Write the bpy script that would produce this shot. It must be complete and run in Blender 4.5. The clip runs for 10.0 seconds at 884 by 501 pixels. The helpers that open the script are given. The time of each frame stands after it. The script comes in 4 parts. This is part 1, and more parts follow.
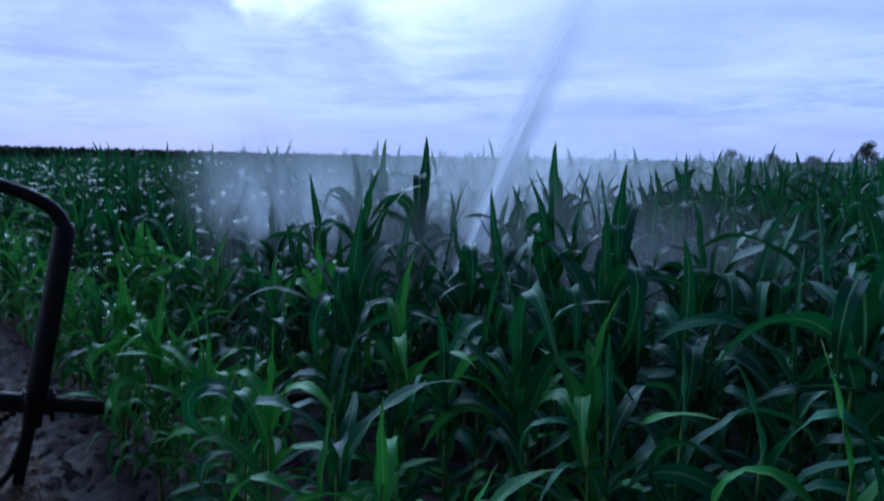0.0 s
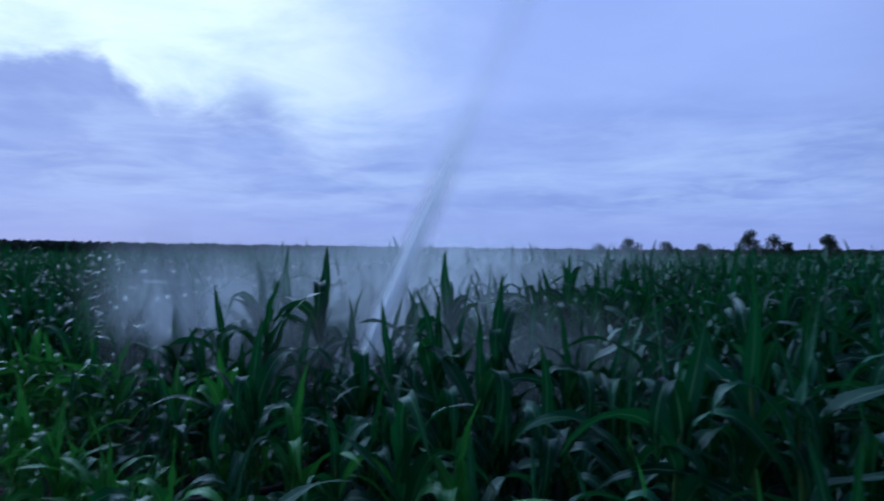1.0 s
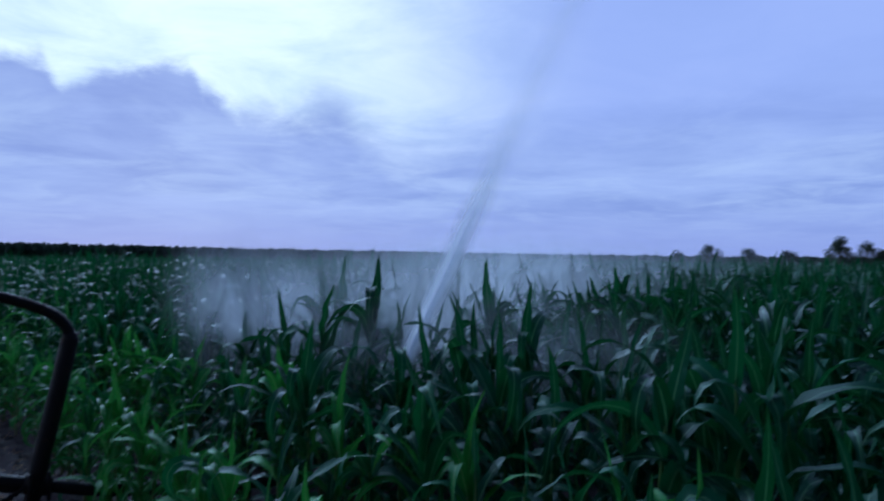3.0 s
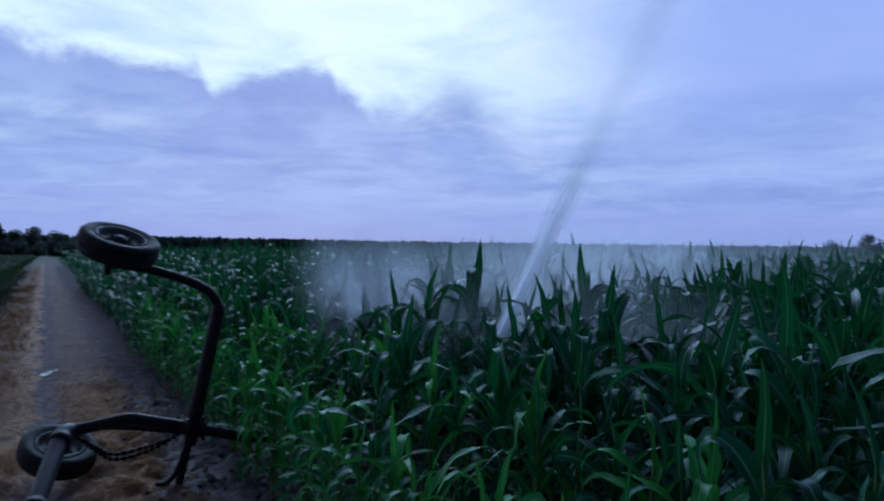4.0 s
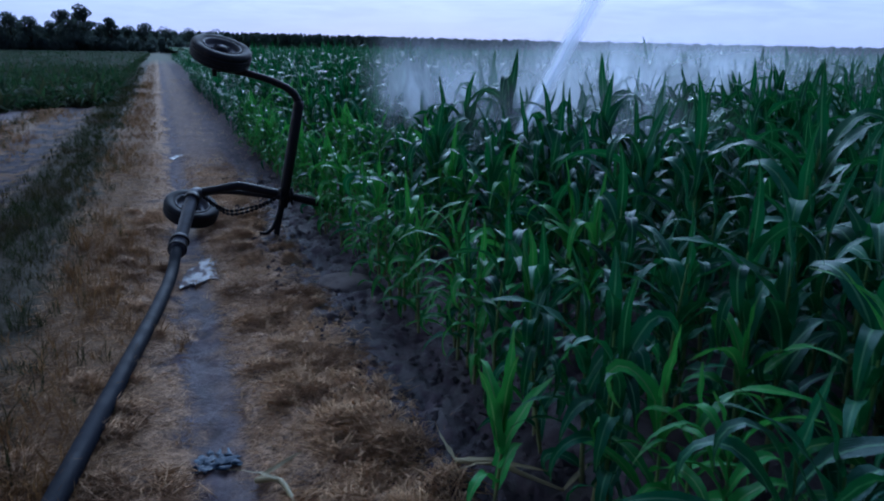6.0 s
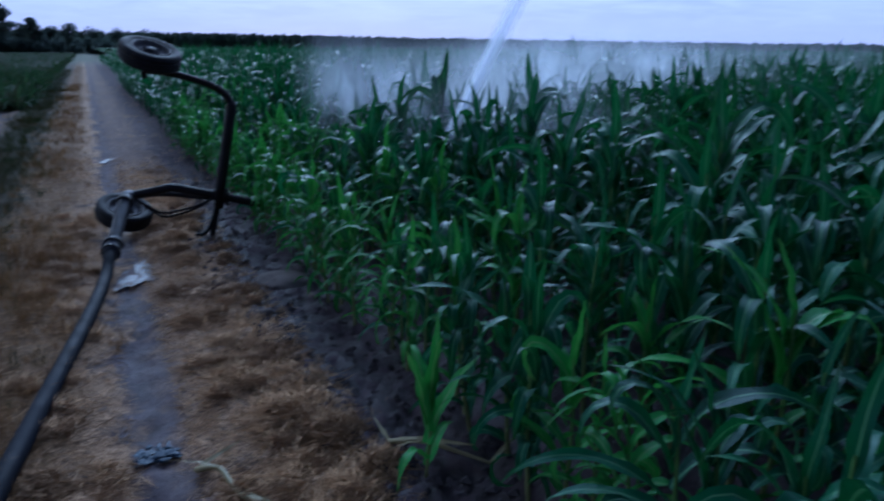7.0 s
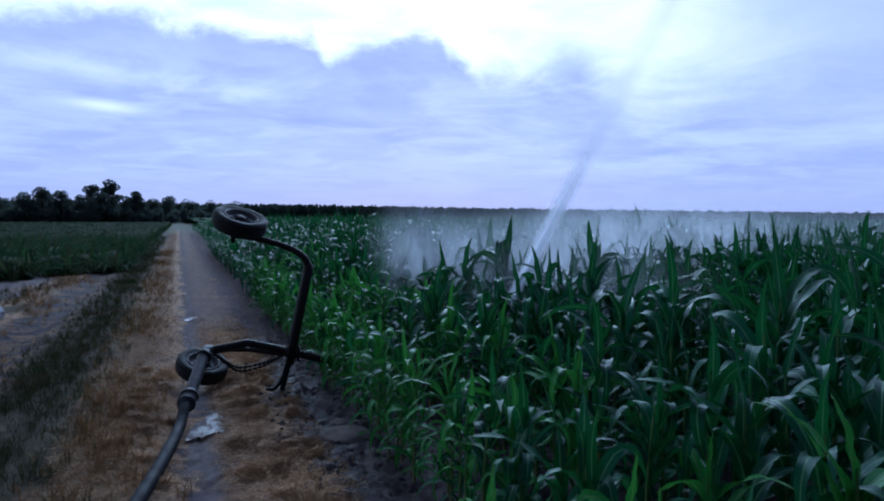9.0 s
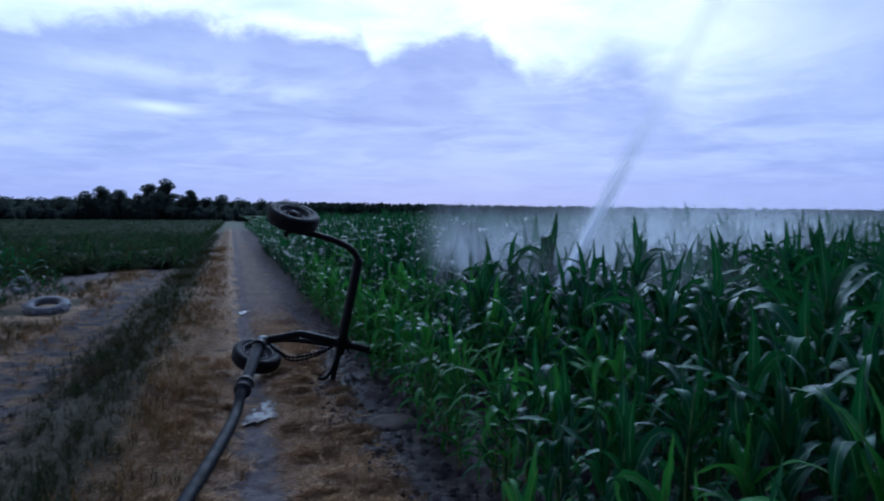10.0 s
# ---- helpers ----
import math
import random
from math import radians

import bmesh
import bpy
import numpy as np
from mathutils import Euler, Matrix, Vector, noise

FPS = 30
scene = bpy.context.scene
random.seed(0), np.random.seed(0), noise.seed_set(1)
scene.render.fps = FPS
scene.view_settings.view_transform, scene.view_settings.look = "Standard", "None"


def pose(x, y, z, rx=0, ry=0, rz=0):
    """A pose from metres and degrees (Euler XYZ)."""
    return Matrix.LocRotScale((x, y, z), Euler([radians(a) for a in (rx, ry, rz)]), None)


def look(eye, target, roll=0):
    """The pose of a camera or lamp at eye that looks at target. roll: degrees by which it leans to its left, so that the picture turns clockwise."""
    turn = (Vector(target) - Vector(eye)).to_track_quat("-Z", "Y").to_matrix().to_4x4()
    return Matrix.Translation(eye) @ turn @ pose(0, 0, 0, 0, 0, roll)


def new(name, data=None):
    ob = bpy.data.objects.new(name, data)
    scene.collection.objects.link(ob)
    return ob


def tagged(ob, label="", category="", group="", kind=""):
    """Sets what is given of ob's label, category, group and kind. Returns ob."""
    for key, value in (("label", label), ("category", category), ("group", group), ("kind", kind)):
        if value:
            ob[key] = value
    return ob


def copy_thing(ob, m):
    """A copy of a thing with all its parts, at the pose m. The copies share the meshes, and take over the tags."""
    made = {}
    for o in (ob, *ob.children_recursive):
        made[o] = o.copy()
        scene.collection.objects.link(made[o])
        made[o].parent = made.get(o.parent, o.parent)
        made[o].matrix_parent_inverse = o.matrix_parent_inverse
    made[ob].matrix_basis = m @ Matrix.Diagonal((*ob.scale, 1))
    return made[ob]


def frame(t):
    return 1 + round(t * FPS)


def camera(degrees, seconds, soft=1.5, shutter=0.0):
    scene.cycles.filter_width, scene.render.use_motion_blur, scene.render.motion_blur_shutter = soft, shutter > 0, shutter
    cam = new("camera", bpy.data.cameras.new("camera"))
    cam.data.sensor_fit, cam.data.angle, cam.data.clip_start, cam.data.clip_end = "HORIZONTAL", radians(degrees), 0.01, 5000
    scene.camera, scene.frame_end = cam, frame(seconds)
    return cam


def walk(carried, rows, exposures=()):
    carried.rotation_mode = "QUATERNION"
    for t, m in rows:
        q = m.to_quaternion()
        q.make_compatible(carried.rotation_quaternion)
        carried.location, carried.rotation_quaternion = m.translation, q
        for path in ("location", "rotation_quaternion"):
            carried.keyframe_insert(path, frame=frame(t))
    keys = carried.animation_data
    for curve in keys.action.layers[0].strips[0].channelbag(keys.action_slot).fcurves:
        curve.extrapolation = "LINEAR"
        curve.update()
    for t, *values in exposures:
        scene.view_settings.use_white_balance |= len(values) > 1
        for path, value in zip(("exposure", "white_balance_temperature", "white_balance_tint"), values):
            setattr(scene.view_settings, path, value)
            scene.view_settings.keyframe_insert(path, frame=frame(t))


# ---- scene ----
cam = camera(64.8, 10.0, soft=2.0, shutter=0.4)
PATH = [
    (0, (0.527, 3.163, 1.431), (1.777, 4.705, 1.19), 0.5),
    (0.5, (0.461, 3.023, 1.466), (1.738, 4.561, 1.409), 0.4),
    (1, (0.371, 2.849, 1.547), (1.816, 4.231, 1.561), 0.1),
    (1.5, (0.356, 2.684, 1.587), (1.896, 3.96, 1.604), -0.1),
    (2, (0.318, 2.508, 1.679), (1.879, 3.759, 1.695), 0.0),
    (2.5, (0.283, 2.478, 1.675), (1.778, 3.807, 1.691), 0.1),
    (3, (0.248, 2.411, 1.568), (1.541, 3.937, 1.598), 0.4),
    (3.2, (0.254, 2.401, 1.513), (1.486, 3.976, 1.521), 0.5),
    (4.3, (0.15, 1.66, 1.51), (1.026, 3.457, 1.547), 0.2),
    (4.5, (0.146, 1.512, 1.521), (0.959, 3.338, 1.578), 0.1),
    (5, (0.101, 1.138, 1.516), (0.895, 2.973, 1.467), 0.5),
    (5.5, (0.123, 0.823, 1.531), (0.853, 2.632, 1.088), 0.5),
    (5.7, (0.105, 0.715, 1.565), (0.813, 2.509, 1.052), 0.6),
    (6.8, (0.084, 0.438, 1.602), (0.848, 2.193, 1.023), 0.3),
    (7, (0.094, 0.419, 1.6), (0.95, 2.14, 1.046), 0.4),
    (7.5, (0.114, 0.378, 1.613), (1.122, 2.036, 1.13), 0.4),
    (8, (0.1, 0.378, 1.604), (1.044, 2.104, 1.244), 0.1),
    (8.5, (0.086, 0.336, 1.603), (0.831, 2.187, 1.473), 0.4),
    (9, (0.062, 0.243, 1.584), (0.768, 2.112, 1.493), 0.3),
    (9.5, (0.028, 0.152, 1.57), (0.722, 2.025, 1.483), 0.4),
    (10, (0.023, 0.114, 1.558), (0.602, 2.026, 1.461), 0.3),
]
EXPOSURES = [(0, 0.05, 5900, 10), (0.5, -0.15, 5850, 10), (1, -0.4, 5800, 10), (3, -0.4, 5850, 10), (4.5, -0.5, 5900, 10), (5.0, -0.6, 5800, 10), (5.5, 0.3, 5900, 10), (7.5, 0.2, 5750, 10), (8.5, 0.35, 6150, 10), (9, 0.02, 6150, 10), (10, -0.1, 6200, 10)]
walk(cam, [(t, look(e, a, r)) for t, e, a, r in PATH], EXPOSURES)

# ---- world: dusk sky under broken cloud ----
class Nodes:
    """A small writer of node trees."""
    def __init__(self, tree):
        self.t = tree
        tree.nodes.clear()

    def add(self, kind, ins=(), **props):
        n = self.t.nodes.new("ShaderNode" + kind)
        for k, v in props.items():
            setattr(n, k, v)
        for k, v in (ins.items() if isinstance(ins, dict) else enumerate(ins)):
            if v is None:
                continue
            s = n.inputs[k]
            if isinstance(v, bpy.types.NodeSocket):
                self.t.links.new(v, s)
            elif isinstance(v, bpy.types.Node):
                self.t.links.new(v.outputs[0], s)
            else:
                s.default_value = v
        return n

    def math(self, op, a, b=0.0, c=None):
        return self.add("Math", [a, b, c], operation=op).outputs[0]

    def ramp(self, x, lo, hi, a=0.0, b=1.0):
        return self.add("MapRange", {0: x, 1: lo, 2: hi, 3: a, 4: b}, interpolation_type="SMOOTHSTEP").outputs[0]

    def mix(self, f, a, b):
        n = self.add("Mix", {0: f}, data_type="RGBA")
        for s, v in ((n.inputs[6], a), (n.inputs[7], b)):
            if isinstance(v, (tuple, list)):
                s.default_value = (*v[:3], 1)
            else:
                self.t.links.new(v, s)
        return n.outputs[2]

    def noise(self, vec, scale, detail=4.0, rough=0.55, warp=0.0):
        return self.add("TexNoise", {"Vector": vec, "Scale": scale, "Detail": detail, "Roughness": rough, "Distortion": warp}).outputs[0]


world = bpy.data.worlds.new("sky")
scene.world = world
world.use_nodes = True
N = Nodes(world.node_tree)
direction = N.add("TexCoord").outputs["Generated"]
sep = N.add("SeparateXYZ", [direction])
dx, dy, dz = sep.outputs
air = N.add("TexSky", sky_type="NISHITA", sun_disc=False, sun_elevation=radians(14), sun_rotation=radians(18), altitude=100, dust_density=0.6)
# a flat cloud deck seen in perspective
up = N.math("ADD", N.math("MAXIMUM", dz, 0.0), 0.09)
deck = N.add("CombineXYZ", [N.math("DIVIDE", dx, up), N.math("DIVIDE", dy, up), 0.3]).outputs[0]
big = N.noise(deck, 0.55, 6, 0.6, 0.4)
fine = N.noise(deck, 1.5, 7, 0.6, 0.5)
streak = N.noise(N.add("Mapping", {0: direction, 3: (4, 4, 26)}).outputs[0], 1.0, 5, 0.6, 0.6)
azim = N.math("ARCTAN2", dx, dy)


def profile(x, pts):
    """A smooth line through (x, value) pairs."""
    total = pts[0][1]
    for (xa, va), (xb, vb) in zip(pts, pts[1:]):
        total = N.math("ADD", N.ramp(x, xa, xb, 0.0, vb - va), total)
    return total


def bell(x, middle, width):
    q = N.math("DIVIDE", N.math("SUBTRACT", x, middle), width)
    return N.math("EXPONENT", N.math("MULTIPLY", N.math("MULTIPLY", q, q), -1.0))


# the dark bank: billows along its upper rim, which sinks towards the east
lumps = N.noise(N.add("CombineXYZ", [N.math("MULTIPLY", azim, 15.0), N.math("MULTIPLY", dz, 24.0), 0.0]).outputs[0], 1.0, 7, 0.62, 0.4)
rim = profile(azim, [(-0.30, 0.222), (-0.05, 0.257), (0.08, 0.243), (0.176, 0.240), (0.20, 0.216), (0.25, 0.236), (0.35, 0.254), (0.372, 0.222), (0.42, 0.201), (0.47, 0.200), (0.55, 0.219), (0.59, 0.188), (0.64, 0.158), (0.75, 0.165), (1.1, 0.19)])
rim = N.math("ADD", rim, N.math("MULTIPLY", N.math("SUBTRACT", lumps, 0.5), 0.065))
over = N.math("SUBTRACT", dz, rim)
edge_soft = N.ramp(azim, 0.33, 0.62, 0.017, 0.065)
open_sky = N.math("MULTIPLY", N.ramp(N.math("DIVIDE", over, edge_soft), -1.0, 1.0), N.ramp(fine, 0.2, 0.5, 0.8, 1.0))
east = N.ramp(azim, 0.45, 0.95)
bright = N.mix(N.ramp(fine, 0.3, 0.75), (1.05, 1.35, 1.6), (1.6, 1.85, 2.0))
bright = N.mix(N.math("MULTIPLY", east, 0.9), bright, (0.53, 0.71, 1.44))
bank = N.mix(N.ramp(N.math("ADD", N.math("MULTIPLY", streak, 0.35), N.math("MULTIPLY", big, 0.65)), 0.34, 0.68), (0.41, 0.57, 1.16), (0.66, 0.86, 1.45))
bank = N.mix(N.math("MULTIPLY", N.ramp(fine, 0.40, 0.70), 0.55), bank, (0.78, 1.0, 1.5))
# darker belly close under the rim, a pale slit below it and one small hole in the bank
bank = N.mix(N.math("MULTIPLY", N.ramp(over, -0.07, -0.015), N.ramp(azim, 0.45, 0.25, 0.0, 0.30)), bank, (0.40, 0.55, 1.12))
slit = N.math("SUBTRACT", dz, N.math("ADD", N.math("MULTIPLY", azim, -0.09), N.math("ADD", N.math("MULTIPLY", lumps, 0.03), 0.160)))
slit = N.math("MULTIPLY", bell(slit, 0.0, 0.013), N.math("MULTIPLY", N.ramp(azim, 0.22, 0.05), N.ramp(fine, 0.3, 0.65, 0.15, 0.5)))
hole = N.math("MULTIPLY", bell(azim, -0.088, 0.040), bell(N.math("ADD", dz, N.math("MULTIPLY", azim, 0.08)), 0.134, 0.0065))
bank = N.mix(N.math("MAXIMUM", slit, hole), bank, (1.0, 1.25, 1.6))
low = N.ramp(dz, 0.0, 0.10)
bank = N.mix(low, (0.50, 0.64, 1.26), bank)
cloud = N.mix(open_sky, bank, bright)
overhead = N.ramp(dz, 0.42, 0.7)
cloud = N.mix(overhead, cloud, (0.19, 0.28, 0.52))
behind = N.ramp(dy, 0.30, -0.25)
cloud = N.mix(N.math("MULTIPLY", behind, 0.95), cloud, (0.050, 0.075, 0.17))
clear = N.add("VectorMath", [air.outputs[0], (0.07, 0.07, 0.07)], operation="MULTIPLY").outputs[0]
sky = N.mix(0.96, clear, cloud)
out = N.add("OutputWorld", [N.add("Background", [sky, 0.8])])

sun = new("sun", bpy.data.lights.new("sun", "SUN"))
sun.data.energy, sun.data.angle, sun.data.color = 2.8, radians(40), (0.50, 0.69, 1.0)
sun.matrix_world = look((60, 185, 110), (0, 0, 0))

# ---- materials ----
def material(name, build):
    m = bpy.data.materials.new(name)
    m.use_nodes = True
    n = Nodes(m.node_tree)
    n.add("OutputMaterial", [build(n)])
    return m


def principled(n, colour, rough=0.6, metal=0.0, bump=None, depth=0.01, spec=0.5, gloss=(1.0, 1.0, 1.0)):
    ins = {"Base Color": colour, "Roughness": rough, "Metallic": metal, "Specular IOR Level": spec, "Specular Tint": (*gloss, 1)}
    if isinstance(colour, tuple):
        ins["Base Color"] = (*colour, 1)
    if bump is not None:
        ins["Normal"] = n.add("Bump", {"Strength": 0.7, "Distance": depth, "Height": bump}).outputs[0]
    return n.add("BsdfPrincipled", ins).outputs[0]


def leaf_look(dark, fresh, rib, through_colour, stray):
    def build(n):
        uv = n.add("TexCoord").outputs["UV"]
        u, v, _ = n.add("SeparateXYZ", [uv]).outputs
        place = n.add("NewGeometry").outputs["Position"]
        vary = n.math("ADD", n.math("MULTIPLY", n.add("ObjectInfo").outputs["Random"], 0.5),
                      n.math("MULTIPLY", n.add("NewGeometry").outputs["Random Per Island"], 0.5))
        patch = n.noise(place, 1.3, 3)
        c = n.mix(n.ramp(n.math("ADD", n.math("MULTIPLY", vary, 0.7), n.math("MULTIPLY", patch, 0.6)), 0.35, 0.95), dark, fresh)
        veins = n.math("SINE", n.math("MULTIPLY", u, 60.0))
        c = n.mix(n.ramp(veins, 0.2, 1.0, 0, 0.25), c, dark)
        c = n.mix(n.ramp(v, 0.80, 1.0, 0, 0.5), c, stray)
        blot = n.ramp(n.noise(place, 45, 4), 0.64, 0.72, 0, 0.55)
        c = n.mix(blot, c, stray)
        off = n.math("ABSOLUTE", n.math("SUBTRACT", u, 0.5))
        c = n.mix(n.ramp(off, 0.075, 0.035), c, rib)
        relief = n.math("ADD", n.math("MULTIPLY", veins, 0.3), n.noise(place, 60, 3))
        p = principled(n, c, n.ramp(patch, 0.3, 0.7, 0.36, 0.52), 0, relief, 0.0015, 0.22, (0.40, 0.85, 1.0))
        tr = n.add("BsdfTranslucent", [n.mix(0.5, c, through_colour)])
        return n.add("MixShader", [0.22, p, tr.outputs[0]]).outputs[0]
    return build


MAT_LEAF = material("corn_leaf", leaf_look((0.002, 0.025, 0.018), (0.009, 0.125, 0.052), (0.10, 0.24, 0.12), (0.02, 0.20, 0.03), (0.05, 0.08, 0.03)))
# younger edge plants, their green also lightened for the light at the open edge
MAT_LIT_YOUNG = material("lit_young_corn_leaf", leaf_look((0.008, 0.110, 0.028), (0.045, 0.320, 0.055), (0.16, 0.34, 0.11), (0.07, 0.36, 0.05), (0.16, 0.20, 0.07)))
MAT_DRY_LEAF = material("dry_corn_leaf", leaf_look((0.26, 0.20, 0.10), (0.42, 0.35, 0.20), (0.5, 0.44, 0.3), (0.3, 0.24, 0.12), (0.2, 0.14, 0.07)))


def stalk_look(n):
    place = n.add("TexCoord").outputs["Object"]
    z = n.add("SeparateXYZ", [place]).outputs[2]
    c = n.mix(n.ramp(z, 0.0, 0.5), (0.16, 0.17, 0.07), (0.08, 0.18, 0.05))
    c = n.mix(n.ramp(n.noise(place, 25, 3), 0.55, 0.7, 0, 0.5), c, (0.16, 0.12, 0.06))
    return principled(n, c, 0.5, 0, n.noise(place, 60, 3), 0.002)


MAT_STALK = material("corn_stalk", stalk_look)


def ground_look(n):
    place = n.add("NewGeometry").outputs["Position"]
    x, y, z = n.add("SeparateXYZ", [place]).outputs
    wob = n.math("SUBTRACT", n.noise(place, 0.9, 4), 0.5)
    wob2 = n.math("SUBTRACT", n.noise(place, 5.0, 5, 0.65), 0.5)
    e = n.math("ADD", x, n.math("ADD", n.math("MULTIPLY", wob, 0.55), n.math("MULTIPLY", wob2, 0.5)))

    def band(a, b, soft):
        return n.math("MULTIPLY", n.ramp(e, a - soft, a + soft), n.ramp(e, b + soft, b - soft))
    grain = n.noise(place, 55, 6, 0.7)
    clod = n.noise(place, 9, 6, 0.65, 0.3)
    straws = n.noise(n.add("Mapping", {0: place, 2: (0, 0, 0.6), 3: (1, 5, 1)}).outputs[0], 26, 5, 0.7, 1.2)
    soil = n.mix(n.ramp(clod, 0.3, 0.7), (0.019, 0.012, 0.017), (0.072, 0.047, 0.060))
    soil = n.mix(n.ramp(grain, 0.55, 0.75, 0, 0.4), soil, (0.10, 0.085, 0.08))
    straw = n.mix(n.ramp(straws, 0.36, 0.66), (0.080, 0.044, 0.028), (0.66, 0.40, 0.235))
    straw = n.mix(n.ramp(wob2, 0.0, 0.18, 0, 0.9), straw, (0.040, 0.027, 0.027))
    straw = n.mix(n.ramp(grain, 0.52, 0.66, 0, 0.6), straw, (0.035, 0.024, 0.017))
    wet = n.mix(n.ramp(clod, 0.35, 0.7), (0.085, 0.066, 0.076), (0.16, 0.128, 0.142))
    dust = n.mix(n.ramp(clod, 0.35, 0.7), (0.014, 0.010, 0.015), (0.060, 0.042, 0.056))
    brown = n.mix(n.ramp(straws, 0.35, 0.7), (0.070, 0.034, 0.015), (0.27, 0.145, 0.060))
    green = n.mix(n.ramp(straws, 0.35, 0.7), (0.018, 0.015, 0.008), (0.075, 0.055, 0.024))
    # from the corn leftwards over the track
    c = soil
    c = n.mix(n.ramp(y, 7, 13, 0, 0.7), c, n.mix(n.ramp(clod, 0.35, 0.7), (0.050, 0.036, 0.046), (0.16, 0.115, 0.125)))
    c = n.mix(n.math("MULTIPLY", band(0.28, 0.86, 0.10), n.ramp(y, 13, 7, 0.3, 1.0)), c, straw)
    rut = n.math("MULTIPLY", n.math("MULTIPLY", band(0.08, 0.30, 0.11), n.ramp(y, 20, 8, 0.35, 1.0)), n.ramp(n.noise(place, 1.9, 4), 0.32, 0.58, 0.12, 0.62))
    c = n.mix(n.ramp(e, 0.16, 0.04), c, straw)
    c = n.mix(rut, c, wet)
    c = n.mix(band(-0.75, -0.16, 0.14), c, brown)
    c = n.mix(band(-1.55, -0.70, 0.14), c, green)
    dust = n.mix(n.ramp(n.noise(place, 2.6, 5, 0.65), 0.46, 0.6, 0, 0.8), dust, brown)
    c = n.mix(band(-2.35, -1.5, 0.15), c, dust)
    wild = n.ramp(e, -2.2, -2.6)
    c = n.mix(wild, c, n.mix(n.ramp(n.noise(place, 0.7, 4), 0.42, 0.6), straw, green))
    bare = n.math("MULTIPLY", n.math("MULTIPLY", n.ramp(e, -2.6, -3.2), n.ramp(y, 14.5, 17)), n.ramp(y, 23, 21.5))
    c = n.mix(n.math("MULTIPLY", bare, n.ramp(n.noise(place, 0.6, 4), 0.35, 0.5)), c, (0.135, 0.105, 0.115))
    far = n.math("MULTIPLY", n.ramp(y, 60, 110), n.ramp(x, 12, 8))
    c = n.mix(far, c, n.mix(n.noise(place, 0.15, 3), (0.06, 0.08, 0.045), (0.095, 0.10, 0.06)))
    stub = n.math("MULTIPLY", n.ramp(x, 46, 52), n.ramp(n.math("SUBTRACT", y, n.math("MULTIPLY", x, 0.64)), 6, 0))
    c = n.mix(stub, c, n.mix(n.noise(place, 0.4, 4), (0.36, 0.27, 0.17), (0.46, 0.36, 0.24)))
    damp = n.math("MAXIMUM", n.math("MULTIPLY", rut, 0.8), n.math("MULTIPLY", n.ramp(e, 0.75, 1.0), n.ramp(clod, 0.62, 0.45, 0.1, 0.9)))
    damp = n.math("MAXIMUM", damp, n.math("MULTIPLY", band(-2.25, -1.6, 0.12), n.ramp(clod, 0.6, 0.4, 0.1, 0.4)))
    damp = n.math("MULTIPLY", damp, n.ramp(y, 13, 7))
    rough = n.ramp(damp, 0, 1, 0.95, 0.55)
    relief = n.math("ADD", n.math("MULTIPLY", clod, 1.3), n.math("ADD", n.math("MULTIPLY", grain, 0.45), n.math("MULTIPLY", straws, 0.4)))
    return principled(n, c, rough, 0, relief, 0.035, 0.4)


MAT_GROUND = material("field_ground", ground_look)


def blade_look(a, b, c2, thin=0.2):
    def build(n):
        geo = n.add("NewGeometry")
        r = geo.outputs["Random Per Island"]
        c = n.mix(r, a, b)
        c = n.mix(n.ramp(n.noise(geo.outputs["Position"], 1.1, 3), 0.45, 0.65), c, c2)
        p = principled(n, c, 0.8, 0, None, 0.01, 0.12)
        return n.add("MixShader", [thin, p, n.add("BsdfTranslucent", [c]).outputs[0]]).outputs[0]
    return build


MAT_STRAW = material("dry_straw", blade_look((0.40, 0.235, 0.13), (0.72, 0.48, 0.29), (0.24, 0.135, 0.08), 0.35))
MAT_BROWN = material("brown_grass", blade_look((0.12, 0.060, 0.025), (0.29, 0.160, 0.070), (0.15, 0.075, 0.032), 0.4))
MAT_GRASS = material("green_grass", blade_look((0.012, 0.022, 0.008), (0.032, 0.042, 0.014), (0.045, 0.036, 0.016), 0.4))
MAT_CROP = material("low_crop", blade_look((0.012, 0.042, 0.018), (0.026, 0.068, 0.024), (0.040, 0.050, 0.024), 0.55))
MAT_CANOPY = material("far_corn_leaves", blade_look((0.010, 0.060, 0.022), (0.020, 0.090, 0.030), (0.014, 0.075, 0.026)))
# far leaves: distance haze put into the colour, lifted towards blue-grey
MAT_HAZED_TREE = material("hazed_tree_leaves", blade_look((0.065, 0.095, 0.085), (0.11, 0.14, 0.115), (0.08, 0.11, 0.10), 0.55))
MAT_HAZED_WOODS = material("hazed_woods", blade_look((0.065, 0.10, 0.08), (0.09, 0.125, 0.095), (0.075, 0.105, 0.085), 0.4))


def plain_look(c, rough, metal=0.0, worn=None, scale=18.0, depth=0.002, spec=0.3):
    def build(n):
        place = n.add("TexCoord").outputs["Object"]
        k = n.noise(place, scale, 6, 0.65)
        col = n.mix(n.ramp(n.noise(place, scale * 0.25, 4), 0.35, 0.65), c, tuple(v * 0.72 for v in c))
        if worn:
            col = n.mix(n.ramp(k, 0.55, 0.68), col, worn)
        return principled(n, col, n.ramp(k, 0.3, 0.7, rough - 0.08, rough + 0.12), metal, n.noise(place, scale * 4, 4), depth, spec)
    return build


